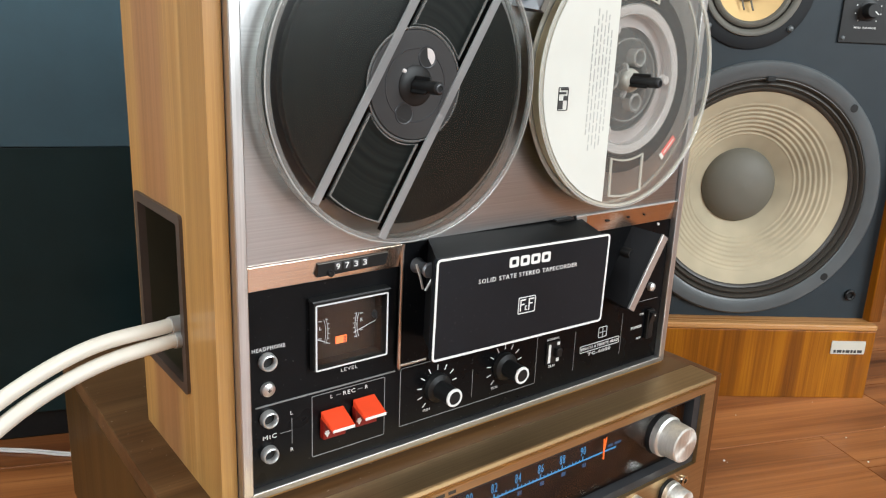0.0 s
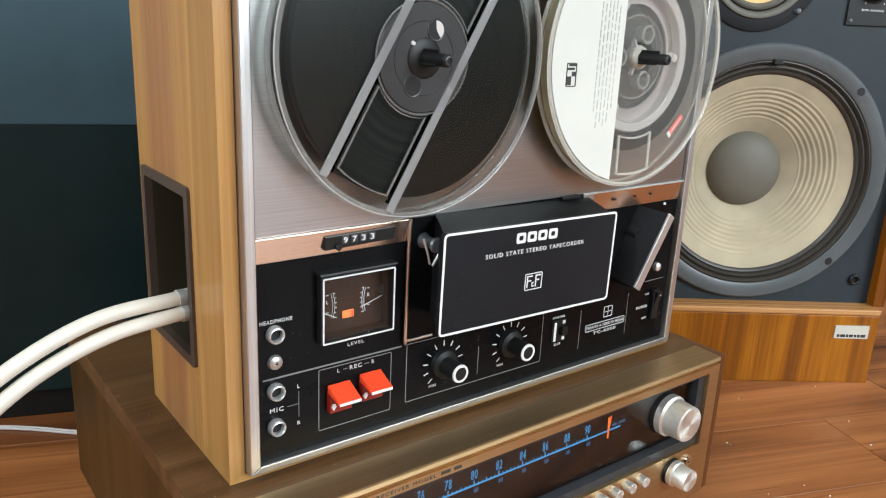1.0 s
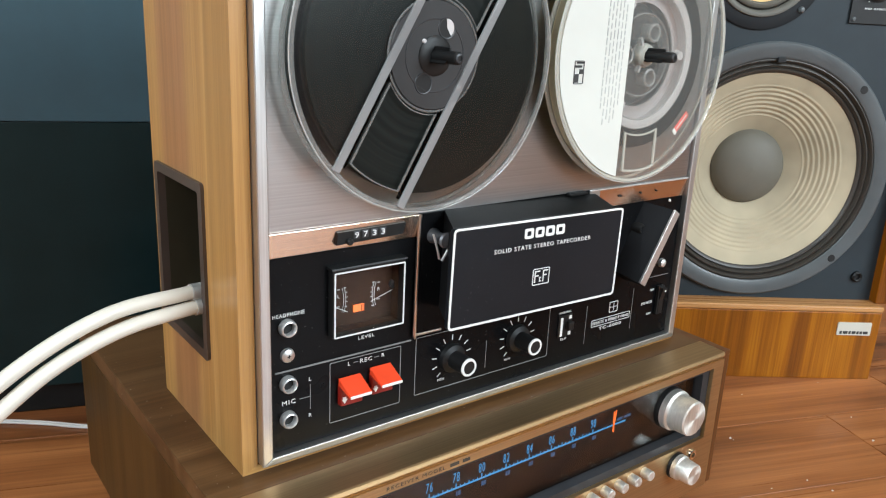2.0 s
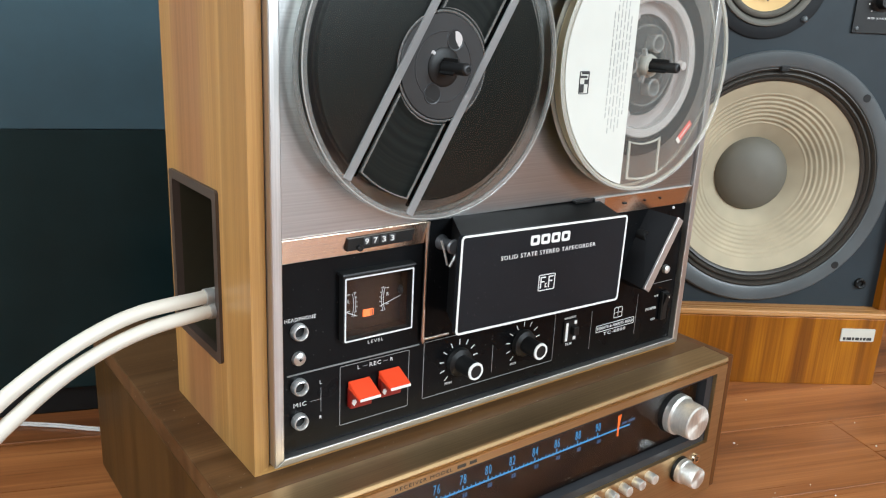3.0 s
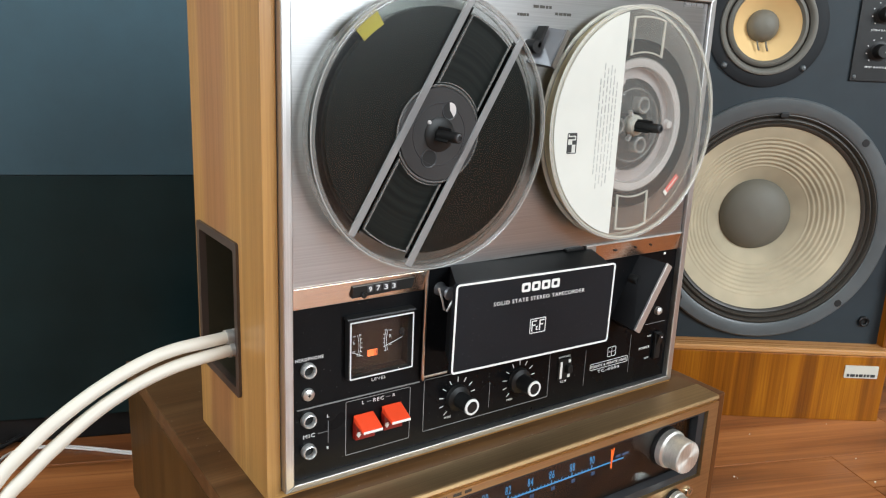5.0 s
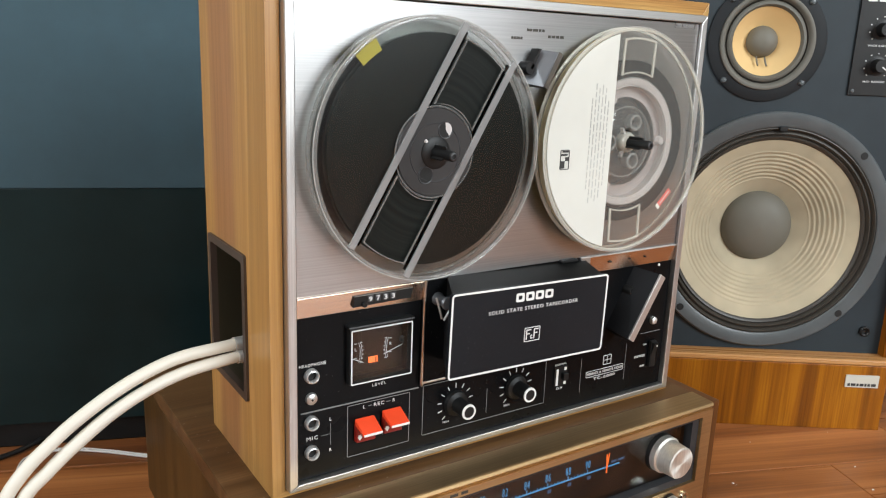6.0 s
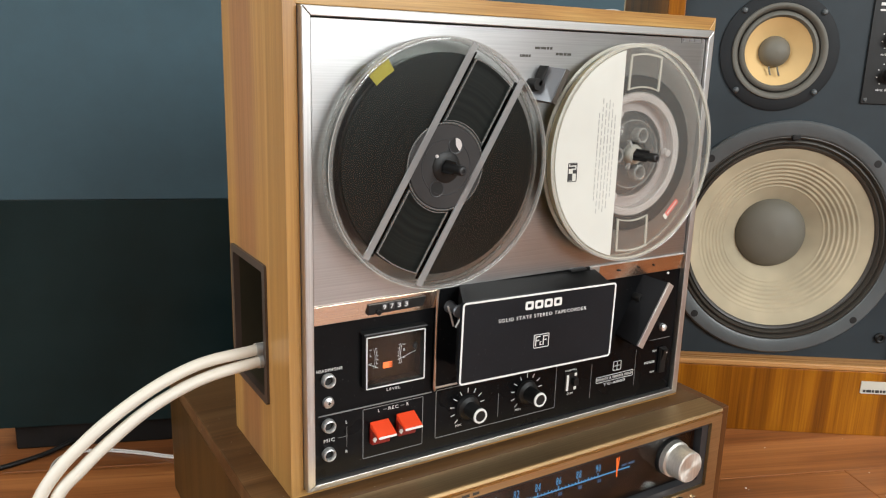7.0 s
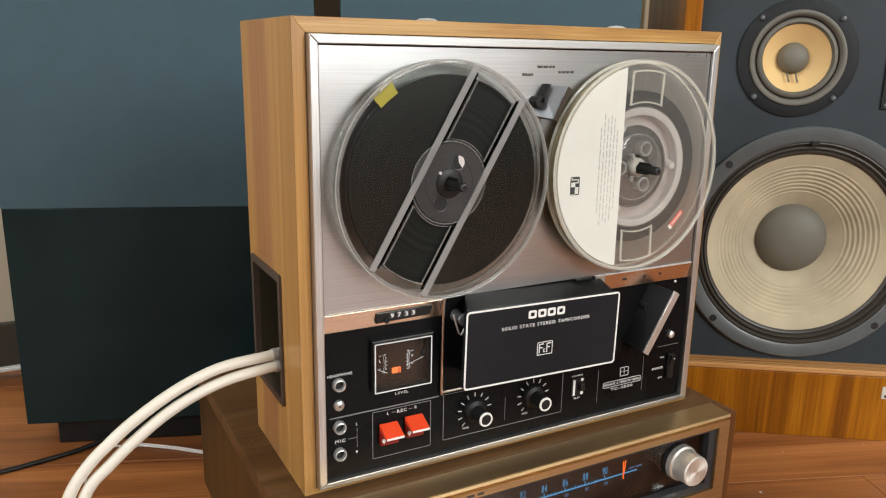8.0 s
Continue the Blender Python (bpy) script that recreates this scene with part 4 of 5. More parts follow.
for x, y in ((0.105, 0.03), (0.29, 0.03)):
    bt = lathe([(0.0001, 0.0), (0.007, 0.0), (0.0085, 0.001), (0.006, 0.0024), (0.0001, 0.003)], 0, 0, 24)
    bmesh.ops.transform(bt, matrix=Matrix.Translation((x, y, oz1)) @ Matrix.Rotation(radians(90), 4, "X"), verts=bt.verts)
    dp("top_button", bt, M_ink, None, "small pale button on the cabinet top", 40)


# ---- reels ----
R = 0.0893


def sector(r0, r1, half, y0, y1, seg=20):
    """A flange window: the outline of a slot of straight sides between two radii."""
    a0, a1 = math.asin(min(0.99, half / r0)), math.asin(half / r1)
    out = [(r1 * math.cos(a1 - 2 * a1 * i / seg), r1 * math.sin(a1 - 2 * a1 * i / seg)) for i in range(seg + 1)]
    inn = [(r0 * math.cos(-a0 + 2 * a0 * i / seg), r0 * math.sin(-a0 + 2 * a0 * i / seg)) for i in range(seg + 1)]
    return out + inn


def rim(thing_, name, y0, y1, mat, r=R):
    bm = lathe([(r - 0.0028, y0), (r - 0.0012, y0 - 0.0002), (r, (y0 + y1) / 2), (r - 0.0012, y1 + 0.0002), (r - 0.0028, y1), (r - 0.0028, y0)], 0, 0, 120)
    return part(name, bm, mat, thing_, "", 50)


def lip(thing_, y, r=R):
    """The thin bright moulding line round the edge of a flange."""
    return part("flange_lip", lathe([(r - 0.0002, y + 0.0003), (r + 0.0003, y), (r - 0.0001, y - 0.0003), (r - 0.0005, y - 0.0001)], 0, 0, 160), M_lip, thing_, "", 60)


# full reel, dark pack behind a smoke-clear flange with two straight ribs
full = thing("tape_reel", "full reel of dark tape with smoke-clear flanges, on the deck's spindle", "tape reel", pose(RL[0], -0.004, RL[1], 0, -60, 0), "tape reels")
part("rear_flange", lathe([(0.012, -0.0032), (R - 0.0028, -0.0032), (R - 0.0028, -0.0044), (0.012, -0.0044)], 0, 0, 120), M_smoke, full)
rim(full, "flange_rim", -0.0046, -0.003, M_smoke_rim)
part("tape_pack", lathe([(0.029, -0.0048), (0.0784, -0.0048), (0.0787, -0.0052), (0.0787, -0.011), (0.0784, -0.0114), (0.029, -0.0114)], 0, 0, 120), M_tape, full, "dark brown tape wound to the edge", 40)
RIB, RIBW = 0.0243, 0.0025      # distance of a rib from the middle, half its width
for s in (-1, 1):
    rr, hh = R - 0.0028, RIB
    a0 = math.asin(hh / rr)
    arc = [(rr * math.cos(a0 + (math.pi - 2 * a0) * i / 60), s * rr * math.sin(a0 + (math.pi - 2 * a0) * i / 60)) for i in range(61)]
    part("front_flange", prism(arc, -0.0146, -0.0134), M_smoke, full, "smoke-clear front flange")
rim(full, "flange_rim", -0.0149, -0.0131, M_smoke_rim)
lip(full, -0.0147)
hubm = lathe([(0.011, -0.0118), (0.011, -0.015), (0.0295, -0.0152), (0.0300, -0.0145), (0.0300, -0.0118)], 0, 0, 60)
hub = part("hub", hubm, worn("smoky_grey_hub", (0.028, 0.0275, 0.028), 0.34, 0.2, 60, 0.03, shine=0.4), full, "dark grey hub", 40)
part("hub_groove", lathe([(0.0302, -0.0146), (0.0309, -0.0150), (0.0316, -0.0146)], 0, 0, 60), M_smoke_rim, hub, "", 40)
part("hub_collar", lathe([(0.0195, -0.0151), (0.0199, -0.0154), (0.0203, -0.0151)], 0, 0, 60), M_grey, hub, "", 40)
for s in (-1, 1):
    half = math.sqrt(R * R - RIB ** 2) - 0.002
    rib = part("flange_rib", box(-half, half, -0.0162, -0.0145, s * RIB - RIBW, s * RIB + RIBW, 0.0005), M_rib, full, "pale raised rib across the flange")
    e = s * (RIB - RIBW - 0.0011)
    # dark tinted strip stands for the shade along the rib's inner edge
    part("rib_shadow_gap", box(-half + 0.004, half - 0.004, -0.0147, -0.0140, e - 0.0011, e + 0.0011), M_gap, rib, "dark strip drawing the shade beside the rib")
    bm = bmesh.new()
    o = [(x * s, z) for x, z in sector(0.0325, 0.0785, 0.0185, 0, 0)]
    cx = sum(x for x, z in o) / len(o)
    i_ = [(cx + (x - cx) * 0.97, z * 0.945) for x, z in o]
    part("window_edge", add_loop(bm, o, i_, -0.0154, -0.0144), M_smoke_rim, full)
for k in range(2):
    a = radians(180 * k + 4)
    c = (0.0168 * math.cos(a), 0.0168 * math.sin(a))
    h = part("hub_hole", lathe([(0.0001, -0.01535), (0.0052, -0.01535), (0.0054, -0.0149)], c[0], c[1], 28), M_void, hub)
    part("hub_hole_edge", lathe([(0.0052, -0.01545), (0.0058, -0.0156), (0.0062, -0.0149)], c[0], c[1], 28), M_grey, hub, "", 40)
part("hub_hole_lining", add_lathe(bmesh.new(), [(0.0001, -0.01542), (0.005, -0.01542)], 0.0168, 0.0012, 16, -115, 150), M_hub, hub, "pale plastic seen through a hub hole")
part("hub_core", lathe([(0.004, -0.012), (0.004, -0.0165), (0.0095, -0.0165), (0.0112, -0.0155), (0.0112, -0.012)], 0, 0, 40), M_blackp, hub, "", 40)
for a, r in ((75, 0.011), (-105, 0.0245)):
    part("hub_stud", lathe([(0.0001, -0.0162), (0.001, -0.0161), (0.0014, -0.015)], r * math.cos(radians(a)), r * math.sin(radians(a)), 14), M_hub, hub, "", 40)
o = [(r * math.cos(radians(a)), r * math.sin(radians(a))) for r, a in [(R - 0.001, 62 + k * 2.4) for k in range(6)] + [(0.0775, 74 - k * 2.4) for k in range(6)]]
part("yellow_tab", prism(o, -0.0129, -0.0121), worn("yellow_paper_tab", (0.62, 0.52, 0.06), 0.6), full, "yellow leader showing through the flange")

# take-up reel, clear, with a paper label over one side
take = thing("tape_reel", "clear plastic take-up reel with a cream paper label, nearly empty", "tape reel", pose(RR[0], -0.004, RR[1]), "tape reels")
part("rear_flange", lathe([(0.012, -0.0032), (R - 0.0028, -0.0032), (R - 0.0028, -0.0044), (0.012, -0.0044)], 0, 0, 120), M_clear, take)
rim(take, "flange_rim", -0.0046, -0.003, M_clear_rim)
part("tape_pack", lathe([(0.050, -0.0048), (0.0642, -0.0048), (0.0645, -0.0052), (0.0645, -0.011), (0.0642, -0.0114), (0.050, -0.0114)], 0, 0, 100), M_tape, take, "thin ring of dark tape", 40)
part("front_flange", lathe([(0.0125, -0.0136), (R - 0.0028, -0.0136), (R - 0.0028, -0.0146), (0.0125, -0.0146)], 0, 0, 120), M_clear, take, "clear front flange", 40)
rim(take, "flange_rim", -0.015, -0.0131, M_clear_rim)
lip(take, -0.0148)
hub = part("hub", lathe([(0.0445, -0.0046), (0.0445, -0.0125), (0.0452, -0.0128), (0.0470, -0.0133), (0.0495, -0.0134), (0.0508, -0.0132), (0.0508, -0.0046)], 0, 0, 96), M_hub, take, "milky clear hub ring", 40)
part("hub_bowl", lathe([(0.0355, -0.0075), (0.0375, -0.0060), (0.0420, -0.0052), (0.0450, -0.0060)], 0, 0, 96), M_bowl, hub, "pinkish milky inside of the hub", 40)
part("hub_face", lathe([(0.0105, -0.0105), (0.0270, -0.0105), (0.0285, -0.0095), (0.0292, -0.0085)], 0, 0, 80), M_clear, hub, "", 40)
for r0, y0, d0 in ((0.0507, -0.0131, 0.0006), (0.0444, -0.0126, 0.0006), (0.0360, -0.0064, 0.0007), (0.0280, -0.0102, 0.0008)):
    part("hub_edge", lathe([(r0 - 0.0006, y0), (r0, y0 - d0), (r0 + 0.0006, y0)], 0, 0, 96), M_lip, hub, "", 40)
part("hub_core", lathe([(0.0045, -0.004), (0.0045, -0.0155), (0.0072, -0.0150), (0.0085, -0.013), (0.0085, -0.004)], 0, 0, 40), M_clear_rim, hub, "", 40)
for k in range(3):
    f = box(0.0078, 0.0135, -0.0135, -0.0100, -0.0011, 0.0011, 0.0003)
    bmesh.ops.transform(f, matrix=Matrix.Rotation(radians(120 * k), 4, "Y"), verts=f.verts)
    part("hub_web", f, M_lip, hub)
    a = radians(120 * k + 60)
    part("hub_hole", lathe([(0.0046, -0.0045), (0.0046, -0.0118), (0.0056, -0.0124), (0.0066, -0.0115), (0.0066, -0.0045)], 0.0178 * math.cos(a), 0.0178 * math.sin(a), 28), M_lip, hub, "clear ring hole in the hub", 40)
    a = radians(120 * k)
    part("hub_boss", lathe([(0.0001, -0.0136), (0.0030, -0.0134), (0.0042, -0.0095)], 0.0385 * math.cos(a), 0.0385 * math.sin(a), 24), M_hub, hub, "", 40)
for ang in (-88, 88):
    o = sector(0.0545, 0.0815, 0.0175, 0, 0)
    cx = sum(x for x, z in o) / len(o)
    i_ = [(cx + (x - cx) * 0.90, z * 0.9) for x, z in o]
    bm = add_loop(bmesh.new(), o, i_, -0.0154, -0.0142)
    bmesh.ops.transform(bm, matrix=Matrix.Rotation(radians(-ang), 4, "Y"), verts=bm.verts)
    part("window_edge", bm, M_clear_rim, take, "pale raised edge of a flange window")
chord, lr = -0.0205, R - 0.0035
a0 = math.degrees(math.acos(chord / lr))
o = [(lr * math.cos(radians(a0 + (360 - 2 * a0) * i / 60)), lr * math.sin(radians(a0 + (360 - 2 * a0) * i / 60))) for i in range(61)]
lab = part("paper_label", prism(o, -0.0151, -0.0147), M_paper, take, "cream paper label with fine grey print")
part("paper_label", prism(o, -0.0050, -0.0046), M_paper_thin, take, "cream paper label on the rear flange")
for i in range(9):
    x = -0.027 - i * 0.0034
    span = (0.066, 0.085, 0.09, 0.085, 0.092, 0.07, 0.0, 0.0, 0.0)[i]
    if span:
        bm = bars(-span * 0.5, span * 0.5, 0, 0.0008, -0.0152, 13, i)
        bmesh.ops.transform(bm, matrix=Matrix.Translation((x, 0, 0)) @ Matrix.Rotation(radians(90), 4, "Y"), verts=bm.verts)
        part("lettering", bm, M_ink, lab)
bm = outline(-0.0725, -0.0635, -0.0185, -0.0035, 0.0005, -0.01525)
for a in ((-0.072, -0.068, -0.0175, -0.012), (-0.0675, -0.064, -0.012, -0.009), (-0.072, -0.0655, -0.008, -0.0065), (-0.0705, -0.064, -0.0055, -0.0042)):
    add_box(bm, a[0], a[1], -0.0155, -0.0151, a[2], a[3])
part("label_mark", bm, M_ink2, lab, "black maker's mark as plain blocks")
bm = box(-0.0085, 0.0085, -0.0151, -0.0147, -0.0024, 0.0024)
tagm = worn("red_and_white_tag", (0.6, 0.16, 0.13), 0.6)
bmesh.ops.transform(bm, matrix=Matrix.Translation((0.0475, 0, -0.0475)) @ Matrix.Rotation(radians(-45), 4, "Y"), verts=bm.verts)
tg = part("red_tag", bm, tagm, take, "small red paper tag")
for u0, u1, w0, w1 in ((-0.0115, -0.0086, -0.0024, 0.0024), (-0.0070, 0.0070, -0.0003, 0.0003)):
    bm = box(u0, u1, -0.0154, -0.0149, w0, w1)
    bmesh.ops.transform(bm, matrix=Matrix.Translation((0.0475, 0, -0.0475)) @ Matrix.Rotation(radians(-45), 4, "Y"), verts=bm.verts)
    part("tag_print", bm, M_paper, tg)


# ---- cables at the side ----
CABLES = [[(0.014, 0.0621, 0.2542), (-0.006, 0.0611, 0.2557), (-0.0201, 0.0581, 0.2557), (-0.053, 0.0518, 0.2561), (-0.0764, 0.0472, 0.2522), (-0.1017, 0.0421, 0.2433), (-0.1261, 0.0372, 0.2308), (-0.1428, 0.0337, 0.2196), (-0.1569, 0.0308, 0.2083), (-0.1702, 0.028, 0.1915), (-0.1832, 0.022, 0.1615), (-0.1942, 0.017, 0.125), (-0.2002, 0.013, 0.06), (-0.2152, 0.003, 0.018), (-0.2602, -0.012, 0.0045), (-0.4202, -0.032, 0.0045), (-0.6702, -0.052, 0.0045)],
          [(0.014, 0.0594, 0.2456), (-0.006, 0.0584, 0.2471), (-0.0185, 0.0554, 0.2471), (-0.0517, 0.049, 0.246), (-0.0777, 0.0439, 0.2409), (-0.1032, 0.0388, 0.2311), (-0.1276, 0.0339, 0.2165), (-0.1444, 0.0304, 0.2042), (-0.1598, 0.0272, 0.1904), (-0.1728, 0.0212, 0.1604), (-0.1838, 0.0162, 0.125), (-0.1898, 0.0122, 0.06), (-0.2048, 0.0022, 0.018), (-0.2498, -0.0128, 0.0045), (-0.4098, -0.0328, 0.0045), (-0.6598, -0.0528, 0.0045)]]
for pts in CABLES:
    c = thing("audio_cable", "thick cream rubber audio cable hanging from the deck's side recess", "cable", pose(*pts[1]), "audio cables")
    sleeve = part("sleeve", tube(pts, 0.0043, 14, 7), M_cable, None, "", 60)
    sleeve.parent, sleeve.matrix_parent_inverse = c, c.matrix_basis.inverted()
    prof = [(0.0034, 0.0), (0.0052, 0.0), (0.0052, 0.005)]
    for k in range(4):                      # milled grip rings of the plug
        prof += [(0.0046, 0.0052 + 0.0026 * k), (0.0046, 0.006 + 0.0026 * k), (0.0053, 0.0062 + 0.0026 * k), (0.0053, 0.0076 + 0.0026 * k)]
    plug = lathe(prof + [(0.0046, 0.016), (0.0046, 0.024), (0.0001, 0.024)], 0, 0, 24)
    way = (Vector(pts[0]) - Vector(pts[2])).to_track_quat("Y", "Z").to_matrix().to_4x4()
    bmesh.ops.transform(plug, matrix=Matrix.Translation(Vector(pts[2]) * 0.75 + Vector(pts[1]) * 0.25) @ way, verts=plug.verts)
    p = part("plug", plug, M_plug, None, "metal plug collar", 40)
    p.parent, p.matrix_parent_inverse = c, c.matrix_basis.inverted()
cw = thing("thin_cable", "thin white twin cable looping on the floor behind the receiver", "cable", pose(-0.05, 0.43, 0))
way = [(-0.152, 0.355), (-0.150, 0.395), (-0.145, 0.425), (-0.135, 0.455), (-0.118, 0.467), (-0.100, 0.462), (-0.079, 0.452), (-0.046, 0.427), (-0.017, 0.401), (0.03, 0.365), (0.09, 0.34)]
for name, pts in (("strand", way), ("strand", [(x + 0.0022, y + 0.0030) for x, y in way[5:]])):
    st = part(name, tube([(x, y, 0.0016) for x, y in pts], 0.0015, 8, 8), M_cable2, None, "", 60)
    st.parent, st.matrix_parent_inverse = cw, cw.matrix_basis.inverted()
cb = part("power_cord", tube([(-0.591, 0.406, 0.003), (-0.391, 0.446, 0.003), (-0.26, 0.454, 0.003), (-0.19, 0.464, 0.003), (-0.14, 0.476, 0.004), (-0.102, 0.493, 0.009), (-0.079, 0.526, 0.012), (-0.068, 0.587, 0.004), (-0.046, 0.728, 0.003)], 0.003, 8, 8), M_blackp, None, "", 60)
tagged(cb, "black power cord on the floor", "power cord")


# ---- three-way loudspeaker ----
speaker = thing("loudspeaker", "large walnut loudspeaker without its grille, on a wooden plinth", "loudspeaker", pose(0.7355, 0.107, 0, 0, 0, -34.4))
SX0, SX1, ST, SD, PR = -0.2115, 0.1465, 0.70, 0.30, 0.1355
BX0, BX1 = SX0 + 0.021, SX1 - 0.0155
part("plinth", box(SX0 - 0.002, PR, -0.026, SD, 0.0, 0.0905, 0.001), M_oak, speaker, "orange walnut plinth")
part("plinth_top", box(SX0 - 0.002, PR + 0.001, -0.0268, SD, 0.0907, 0.0985, 0.0022, 3), M_edge, speaker, "rounded top edge of the plinth, painted pale as if catching light")
part("side_panel", box(SX0, BX0, -0.014, SD, 0.0985, ST, 0.0015), M_oak, speaker)
part("side_panel", box(BX1, SX1, -0.014, SD, 0.0985, ST, 0.0015), M_oak, speaker)
part("top_panel", box(BX0, BX1, -0.014, SD, ST - 0.02, ST, 0.0015), M_oak, speaker)
part("back_panel", box(BX0, BX1, SD - 0.012, SD, 0.0985, ST - 0.02), M_baffle, speaker)
WU, WZ = -0.0355, 0.2575
MU, MZ = -0.0695, 0.494


def pierced(bm, x0, x1, z0, z1, cx, cz, r, y0, y1, n=64):
    """A board from x0 to x1 and z0 to z1 with a round hole."""
    hole, edge = [], []
    for i in range(n):
        a = 2 * math.pi * (i + 0.5) / n
        c, q = math.cos(a), math.sin(a)
        k = min(((x1 - cx) if c > 0 else (x0 - cx)) / c, ((z1 - cz) if q > 0 else (z0 - cz)) / q)
        hole.append((cx + r * c, cz + r * q))
        edge.append((cx + k * c, cz + k * q))
    corners = [(x1, z1), (x0, z1), (x0, z0), (x1, z0)]
    for cpt in corners:
        i = min(range(n), key=lambda j: (edge[j][0] - cpt[0]) ** 2 + (edge[j][1] - cpt[1]) ** 2)
        edge[i] = cpt
    return add_loop(bm, edge, hole, y0, y1)


bm = bmesh.new()
pierced(bm, BX0, BX1, 0.0985, 0.412, WU, WZ, 0.132, 0.0, 0.02)
pierced(bm, BX0, 0.02, 0.412, 0.58, MU, MZ, 0.0565, 0.0, 0.02)
add_box(bm, 0.02, BX1, 0.0, 0.02, 0.412, ST - 0.02)
add_box(bm, BX0, 0.02, 0.0, 0.02, 0.58, ST - 0.02)
part("baffle", bm, M_baffle, speaker, "blue-black baffle board")
wf = part("woofer_frame", lathe([(0.1512, 0.0), (0.1512, -0.004), (0.1492, -0.006), (0.1345, -0.0065), (0.1325, -0.005), (0.1315, 0.004)], WU, WZ, 96), M_ring, speaker, "blue-grey cast woofer frame", 40)
part("surround", lathe([(0.1335, -0.002), (0.1325, -0.004), (0.1305, -0.0045), (0.1285, -0.002), (0.1275, 0.0005), (0.126, -0.0015), (0.1245, -0.002), (0.1225, 0.0005), (0.1215, 0.0025), (0.12, 0.001), (0.1182, 0.0015), (0.116, 0.004)], WU, WZ, 96), M_surround, wf, "black cloth surround", 50)
prof = []
for i in range(100):
    f = i / 99
    r = 0.1178 - f * (0.1178 - 0.043)
    wave = 0.00058 * math.sin((r - 0.06) / 0.0052 * 2 * math.pi) if 0.064 < r < 0.1015 else 0.0
    prof.append((r, 0.0035 + 0.036 * f + 0.006 * f * f + wave))
part("cone", lathe(prof, WU, WZ, 96), M_cone, wf, "beige ridged paper cone", 60)
part("dust_cap", lathe([(0.046, 0.0445), (0.0445, 0.040), (0.039, 0.0345), (0.030, 0.0295), (0.018, 0.026), (0.0001, 0.0245)], WU, WZ, 64), M_cap, wf, "taupe domed dust cap", 60)
for k in range(4):
    a = radians(45 + 90 * k)
    part("screw_hole", lathe([(0.0001, -0.0068), (0.0042, -0.0068), (0.005, -0.0058)], WU + 0.1432 * math.cos(a), WZ + 0.1432 * math.sin(a), 20), M_void, wf)
part("frame_lug", box(WU - 0.006, WU + 0.004, -0.0078, -0.004, WZ + 0.1275, WZ + 0.1335, 0.001), M_blackp, wf)
for ob in [wf] + list(wf.children):          # the woofer is a little over twelve inches across
    for v in ob.data.vertices:
        v.co = (WU + (v.co.x - WU) * 1.018, v.co.y, WZ + (v.co.z - WZ) * 1.018)
mf = part("midrange_frame", lathe([(0.0715, 0.0), (0.0715, -0.0022), (0.0705, -0.0028), (0.0578, -0.0028), (0.0575, 0.001)], MU, MZ, 80), M_plate_mid, speaker, "black midrange mounting plate", 40)
part("midrange_ring", lathe([(0.0578, -0.0024), (0.0572, -0.005), (0.0545, -0.006), (0.0518, -0.0045), (0.050, -0.0005)], MU, MZ, 80), M_ring2, mf, "grey ring", 50)
part("midrange_groove", lathe([(0.0505, -0.001), (0.049, 0.0012), (0.0475, -0.0005)], MU, MZ, 80), M_surround, mf, "", 50)
part("midrange_surround", lathe([(0.048, -0.0008), (0.0465, -0.003), (0.0435, -0.0035), (0.0415, -0.0012), (0.0405, 0.002)], MU, MZ, 80), M_ring2, mf, "grey foam surround", 50)
part("midrange_cone", lathe([(0.0412, 0.0005), (0.038, 0.003), (0.030, 0.0095), (0.022, 0.0155), (0.018, 0.018)], MU, MZ, 80), M_mid, mf, "yellow paper cone", 50)
part("midrange_cap", lathe([(0.0192, 0.0175), (0.0187, 0.0135), (0.0165, 0.0085), (0.012, 0.0045), (0.006, 0.0025), (0.0001, 0.002)], MU, MZ, 48), M_cap, mf, "taupe dust cap", 60)
for dx, dz in ((-0.0065, -0.024), (0.004, -0.0245)):
    part("lead_wire", tube([(MU + dx, 0.011, MZ + dz + 0.006), (MU + dx + 0.0006, 0.008, MZ + dz), (MU + dx + 0.0014, 0.0055, MZ + dz - 0.0045)], 0.0011, 8, 3), M_cap, mf)
for k in range(4):
    a = radians(45 + 90 * k)
    part("screw", lathe([(0.0001, -0.0062), (0.0024, -0.0058), (0.0036, -0.0042), (0.0038, -0.0026)], MU + 0.0672 * math.cos(a), MZ + 0.0672 * math.sin(a), 20), M_ring, mf, "dark socket screw", 40)
for u, z in ((0.1081, 0.1297), (-0.172, 0.1297)):
    sck = part("grille_socket", lathe([(0.0035, 0.0), (0.0035, -0.003), (0.0052, -0.0042), (0.0068, -0.003), (0.007, 0.0)], u, z, 24), M_blackp, speaker, "black grille socket", 40)
    part("socket_hole", lathe([(0.0001, -0.0006), (0.0036, -0.0006)], u, z, 20), M_void, sck)
cp = part("control_plate", box(0.036, 0.1195, -0.0025, 0.0, 0.4342, 0.5732, 0.0006), M_blackp, speaker, "black level control plate with two knobs")
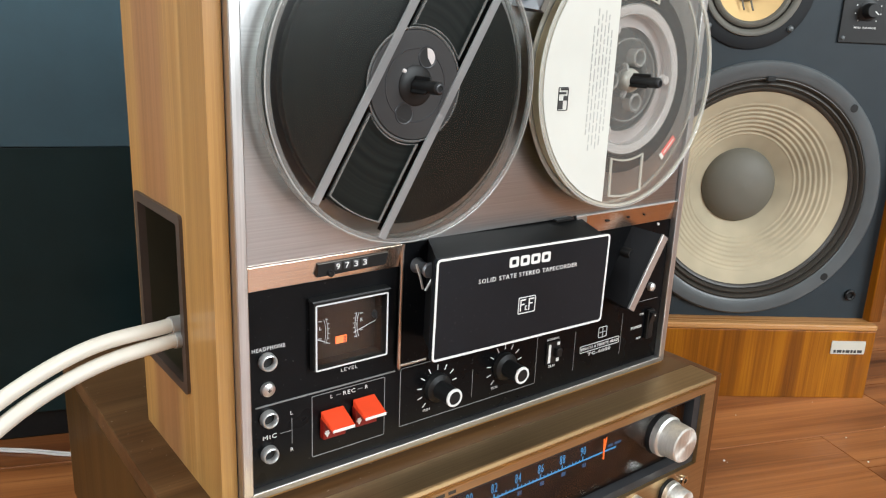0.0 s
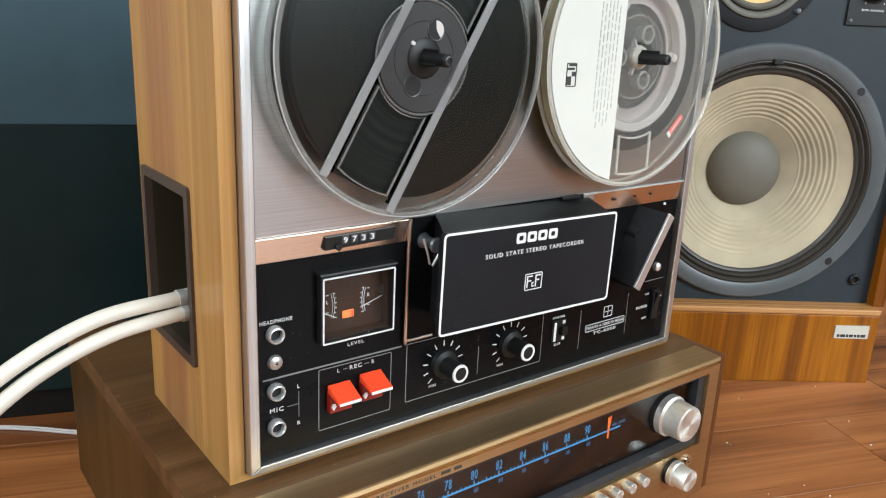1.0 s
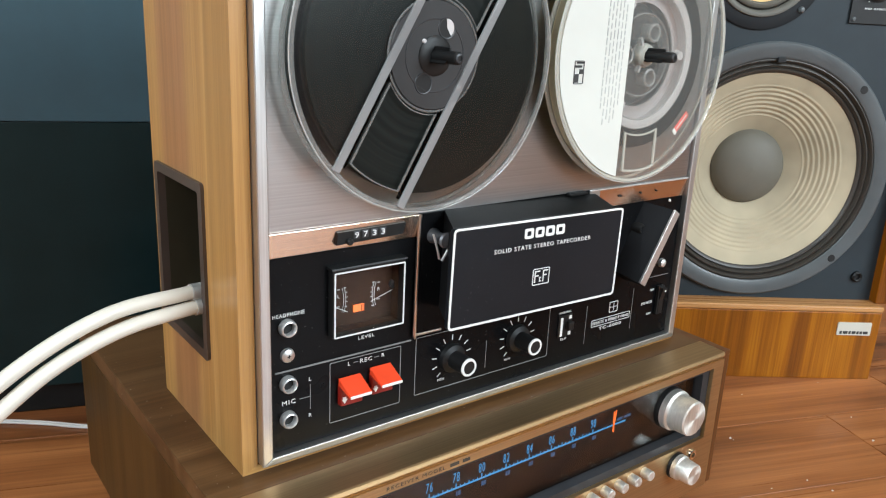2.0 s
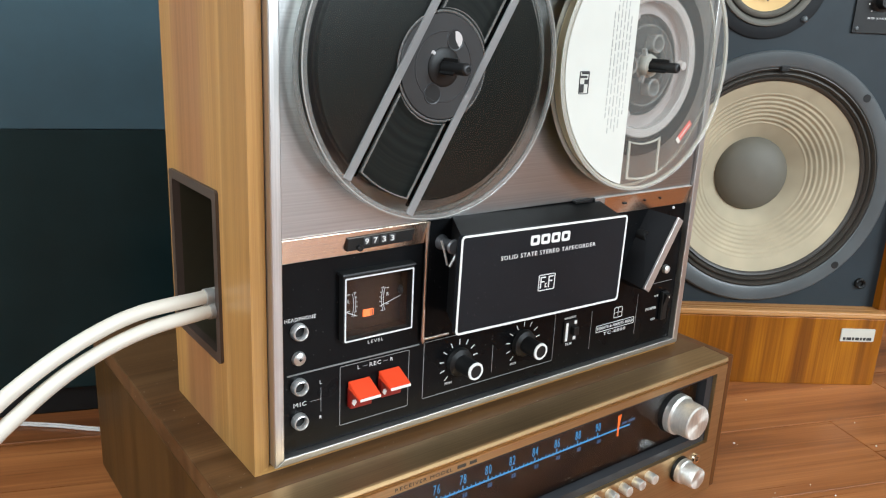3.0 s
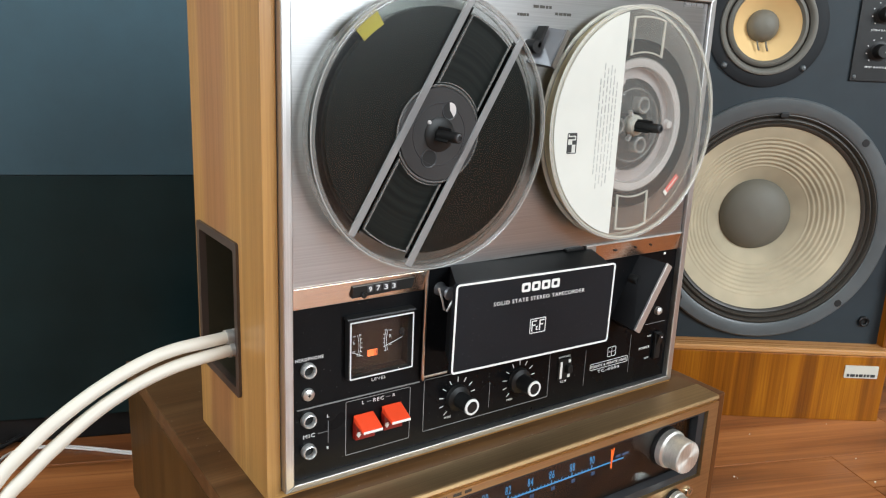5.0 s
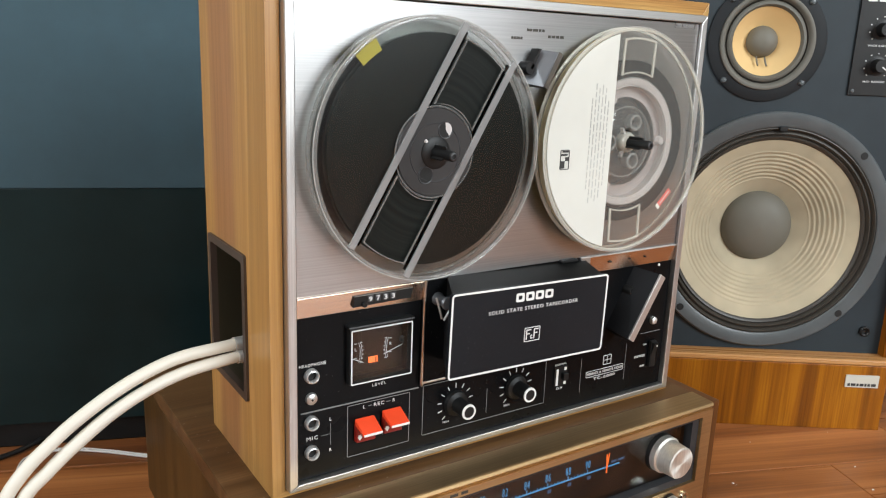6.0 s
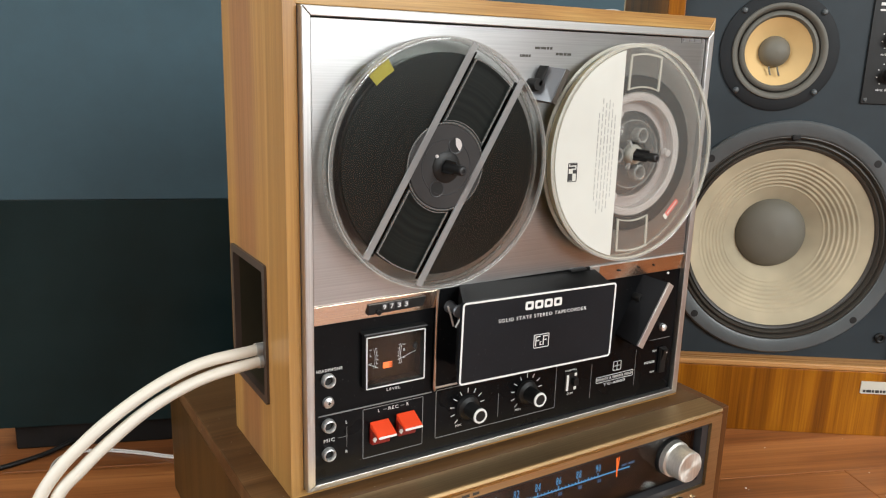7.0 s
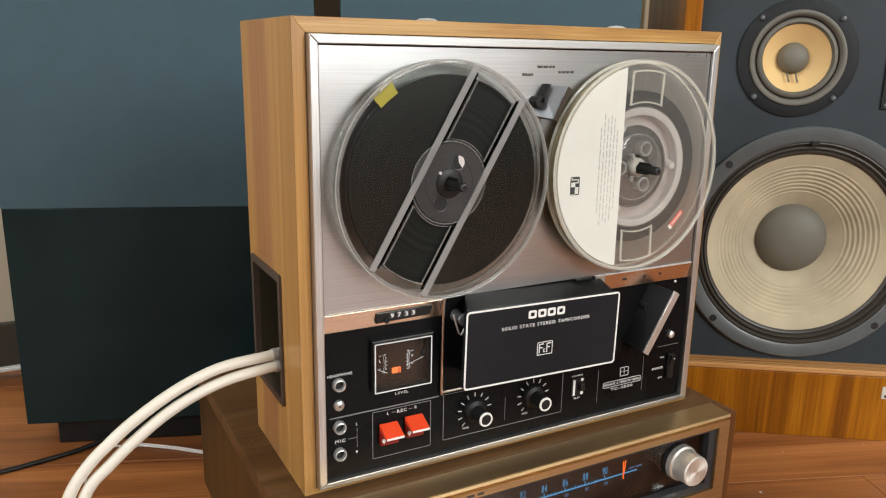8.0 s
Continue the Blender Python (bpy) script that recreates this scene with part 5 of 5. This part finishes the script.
for z, t in ((0.4697, "MID RANGE"), (0.5122, "HIGH RANGE")):
    kb = part("level_knob", lathe([(0.0001, -0.015), (0.0072, -0.015), (0.0078, -0.0142), (0.0085, -0.0035), (0.0118, -0.0028), (0.0118, -0.0025)], 0.066, z, 32), M_blackp, cp, "black level knob", 30)
    part("lettering", text(t, 0.065, -0.0026, z - 0.0185, 0.0022, 0.026, bold=0.01), M_print, cp)
    pm = box(-0.0005, 0.0005, -0.0152, -0.0148, 0.001, 0.0068)
    bmesh.ops.transform(pm, matrix=Matrix.Translation((0.066, 0, z)) @ Matrix.Rotation(radians(130), 4, "Y"), verts=pm.verts)
    part("pointer", pm, M_white, cp)
    for i in range(9):
        a = radians(225 - i * 270 / 8)
        part("scale_dot", box(0.066 + 0.0152 * math.cos(a) - 0.0006, 0.066 + 0.0152 * math.cos(a) + 0.0006, -0.0028, -0.0024, z + 0.0152 * math.sin(a) - 0.0006, z + 0.0152 * math.sin(a) + 0.0006), M_print, cp)
for x, z in ((0.041, 0.4392), (0.1145, 0.4392)):
    part("screw", lathe([(0.0001, -0.0042), (0.0018, -0.004), (0.0026, -0.0026)], x, z, 16), M_ring, cp, "", 40)
part("lettering", bars(0.0435, 0.0825, 0.5527, 0.0036, -0.0027, 2, 5), M_print, cp)
part("lettering", bars(0.0435, 0.0675, 0.5457, 0.0022, -0.0027, 2, 6), M_print, cp)
bd = part("badge", prism(rounded(0.0807, 0.1240, 0.0608, 0.0778, 0.001), -0.0277, -0.0262), worn("aged_badge", (0.55, 0.53, 0.46), 0.45, 0.08, 60, 0.03), speaker, "pale maker's badge on the plinth")
part("badge_mark", bars(0.084, 0.1205, 0.0645, 0.0036, -0.02785, 7, 8), M_ink2, bd, "dark maker's mark as plain blocks")


# ---- tall dark loudspeakers behind ----
def tall_speaker(m, width, label):
    t = thing("floor_loudspeaker", label, "loudspeaker", m, "tall dark loudspeakers")
    part("cabinet", box(0, width, 0.0, 0.24, 0.033, 0.3074, 0.0008), M_gloss, t, "black satin lower cabinet")
    part("grille", box(-0.0005, width + 0.0005, -0.0015, 0.012, 0.3077, 1.15, 0.0012, 2), M_cloth, t, "blue-grey cloth grille")
    part("upper_cabinet", box(0.003, width - 0.003, 0.012, 0.24, 0.3074, 1.15, 0.002), M_gloss, t)
    part("plinth", box(0.032, width - 0.032, 0.010, 0.22, 0.0, 0.0329, 0.002), M_blackp, t, "recessed black plinth")
    return t


yaw = -19.85
tall_speaker(pose(-0.2057, 0.5105, 0, 0, 0, yaw), 0.3662, "tall loudspeaker with blue-grey cloth grille over a black cabinet")
tall_speaker(pose(0.1682, 0.3755, 0, 0, 0, yaw), 0.3679, "tall loudspeaker with blue-grey cloth grille behind the tape deck")


# ---- crumbs ----
bm, rnd = bmesh.new(), random.Random(11)
for _ in range(46):
    x, y, r = 0.45 + rnd.random() * 0.5, -0.35 + rnd.random() * 0.5, 0.0003 + 0.0006 * rnd.random()
    if (x - 0.7355) * 0.565 + (y - 0.107) * 0.825 < -0.03:
        add_box(bm, x - r, x + r * 1.3, y - r * 0.8, y + r, 0.0, r)
tagged(part("floor_crumbs", bm, M_white), "tiny pale crumbs scattered on the floor", "crumbs", kind="stuff")


# ---- floor planks ----
PW, PL, PTURN = 0.121, 0.9, -21.0
pm = bpy.data.meshes.new("plank")
bm = box(0.0005, PL - 0.0005, 0.0004, PW - 0.0004, -0.008, 0.0, 0.0004, 1)
bm.to_mesh(pm)
bm.free()
pm.materials.append(M_floor)
rnd = random.Random(5)
turn = Matrix.Rotation(radians(PTURN), 4, "Z")
ROOM = ((-2.2, -2.8), (2.4, WALL - 0.0005))
for row in range(-30, 16):
    shift = rnd.random() * PL if row != 1 else 0.6465
    for col in range(-5, 5):
        m = turn @ Matrix.Translation((col * PL + shift, row * PW - 0.0051, 0))
        ends = [m @ Vector((a, b, 0)) for a in (0, PL) for b in (0, PW)]
        lo = [min(e[i] for e in ends) for i in (0, 1)]
        hi = [max(e[i] for e in ends) for i in (0, 1)]
        if any(hi[i] < ROOM[0][i] + 0.02 or lo[i] > ROOM[1][i] - 0.02 for i in (0, 1)):
            continue
        data = pm
        if any(lo[i] < ROOM[0][i] or hi[i] > ROOM[1][i] for i in (0, 1)):
            bm, back = bmesh.new(), m.inverted()      # a plank sawn off at the wall
            bm.from_mesh(pm)
            for i, k, n in ((0, 0, (-1, 0, 0)), (1, 0, (0, -1, 0)), (0, 1, (1, 0, 0)), (1, 1, (0, 1, 0))):
                at = [0.0, 0.0, 0.0]
                at[i] = ROOM[k][i]
                bmesh.ops.bisect_plane(bm, geom=bm.verts[:] + bm.edges[:] + bm.faces[:], plane_co=back @ Vector(at), plane_no=back.to_3x3() @ Vector(n), clear_outer=True)
            if not bm.faces:
                bm.free()
                continue
            bmesh.ops.holes_fill(bm, edges=[e for e in bm.edges if e.is_boundary])
            data = bpy.data.meshes.new("plank")
            bm.to_mesh(data)
            bm.free()
            data.materials.append(M_floor)
        p = new("plank", data)
        p.parent = floor
        p.matrix_basis = m
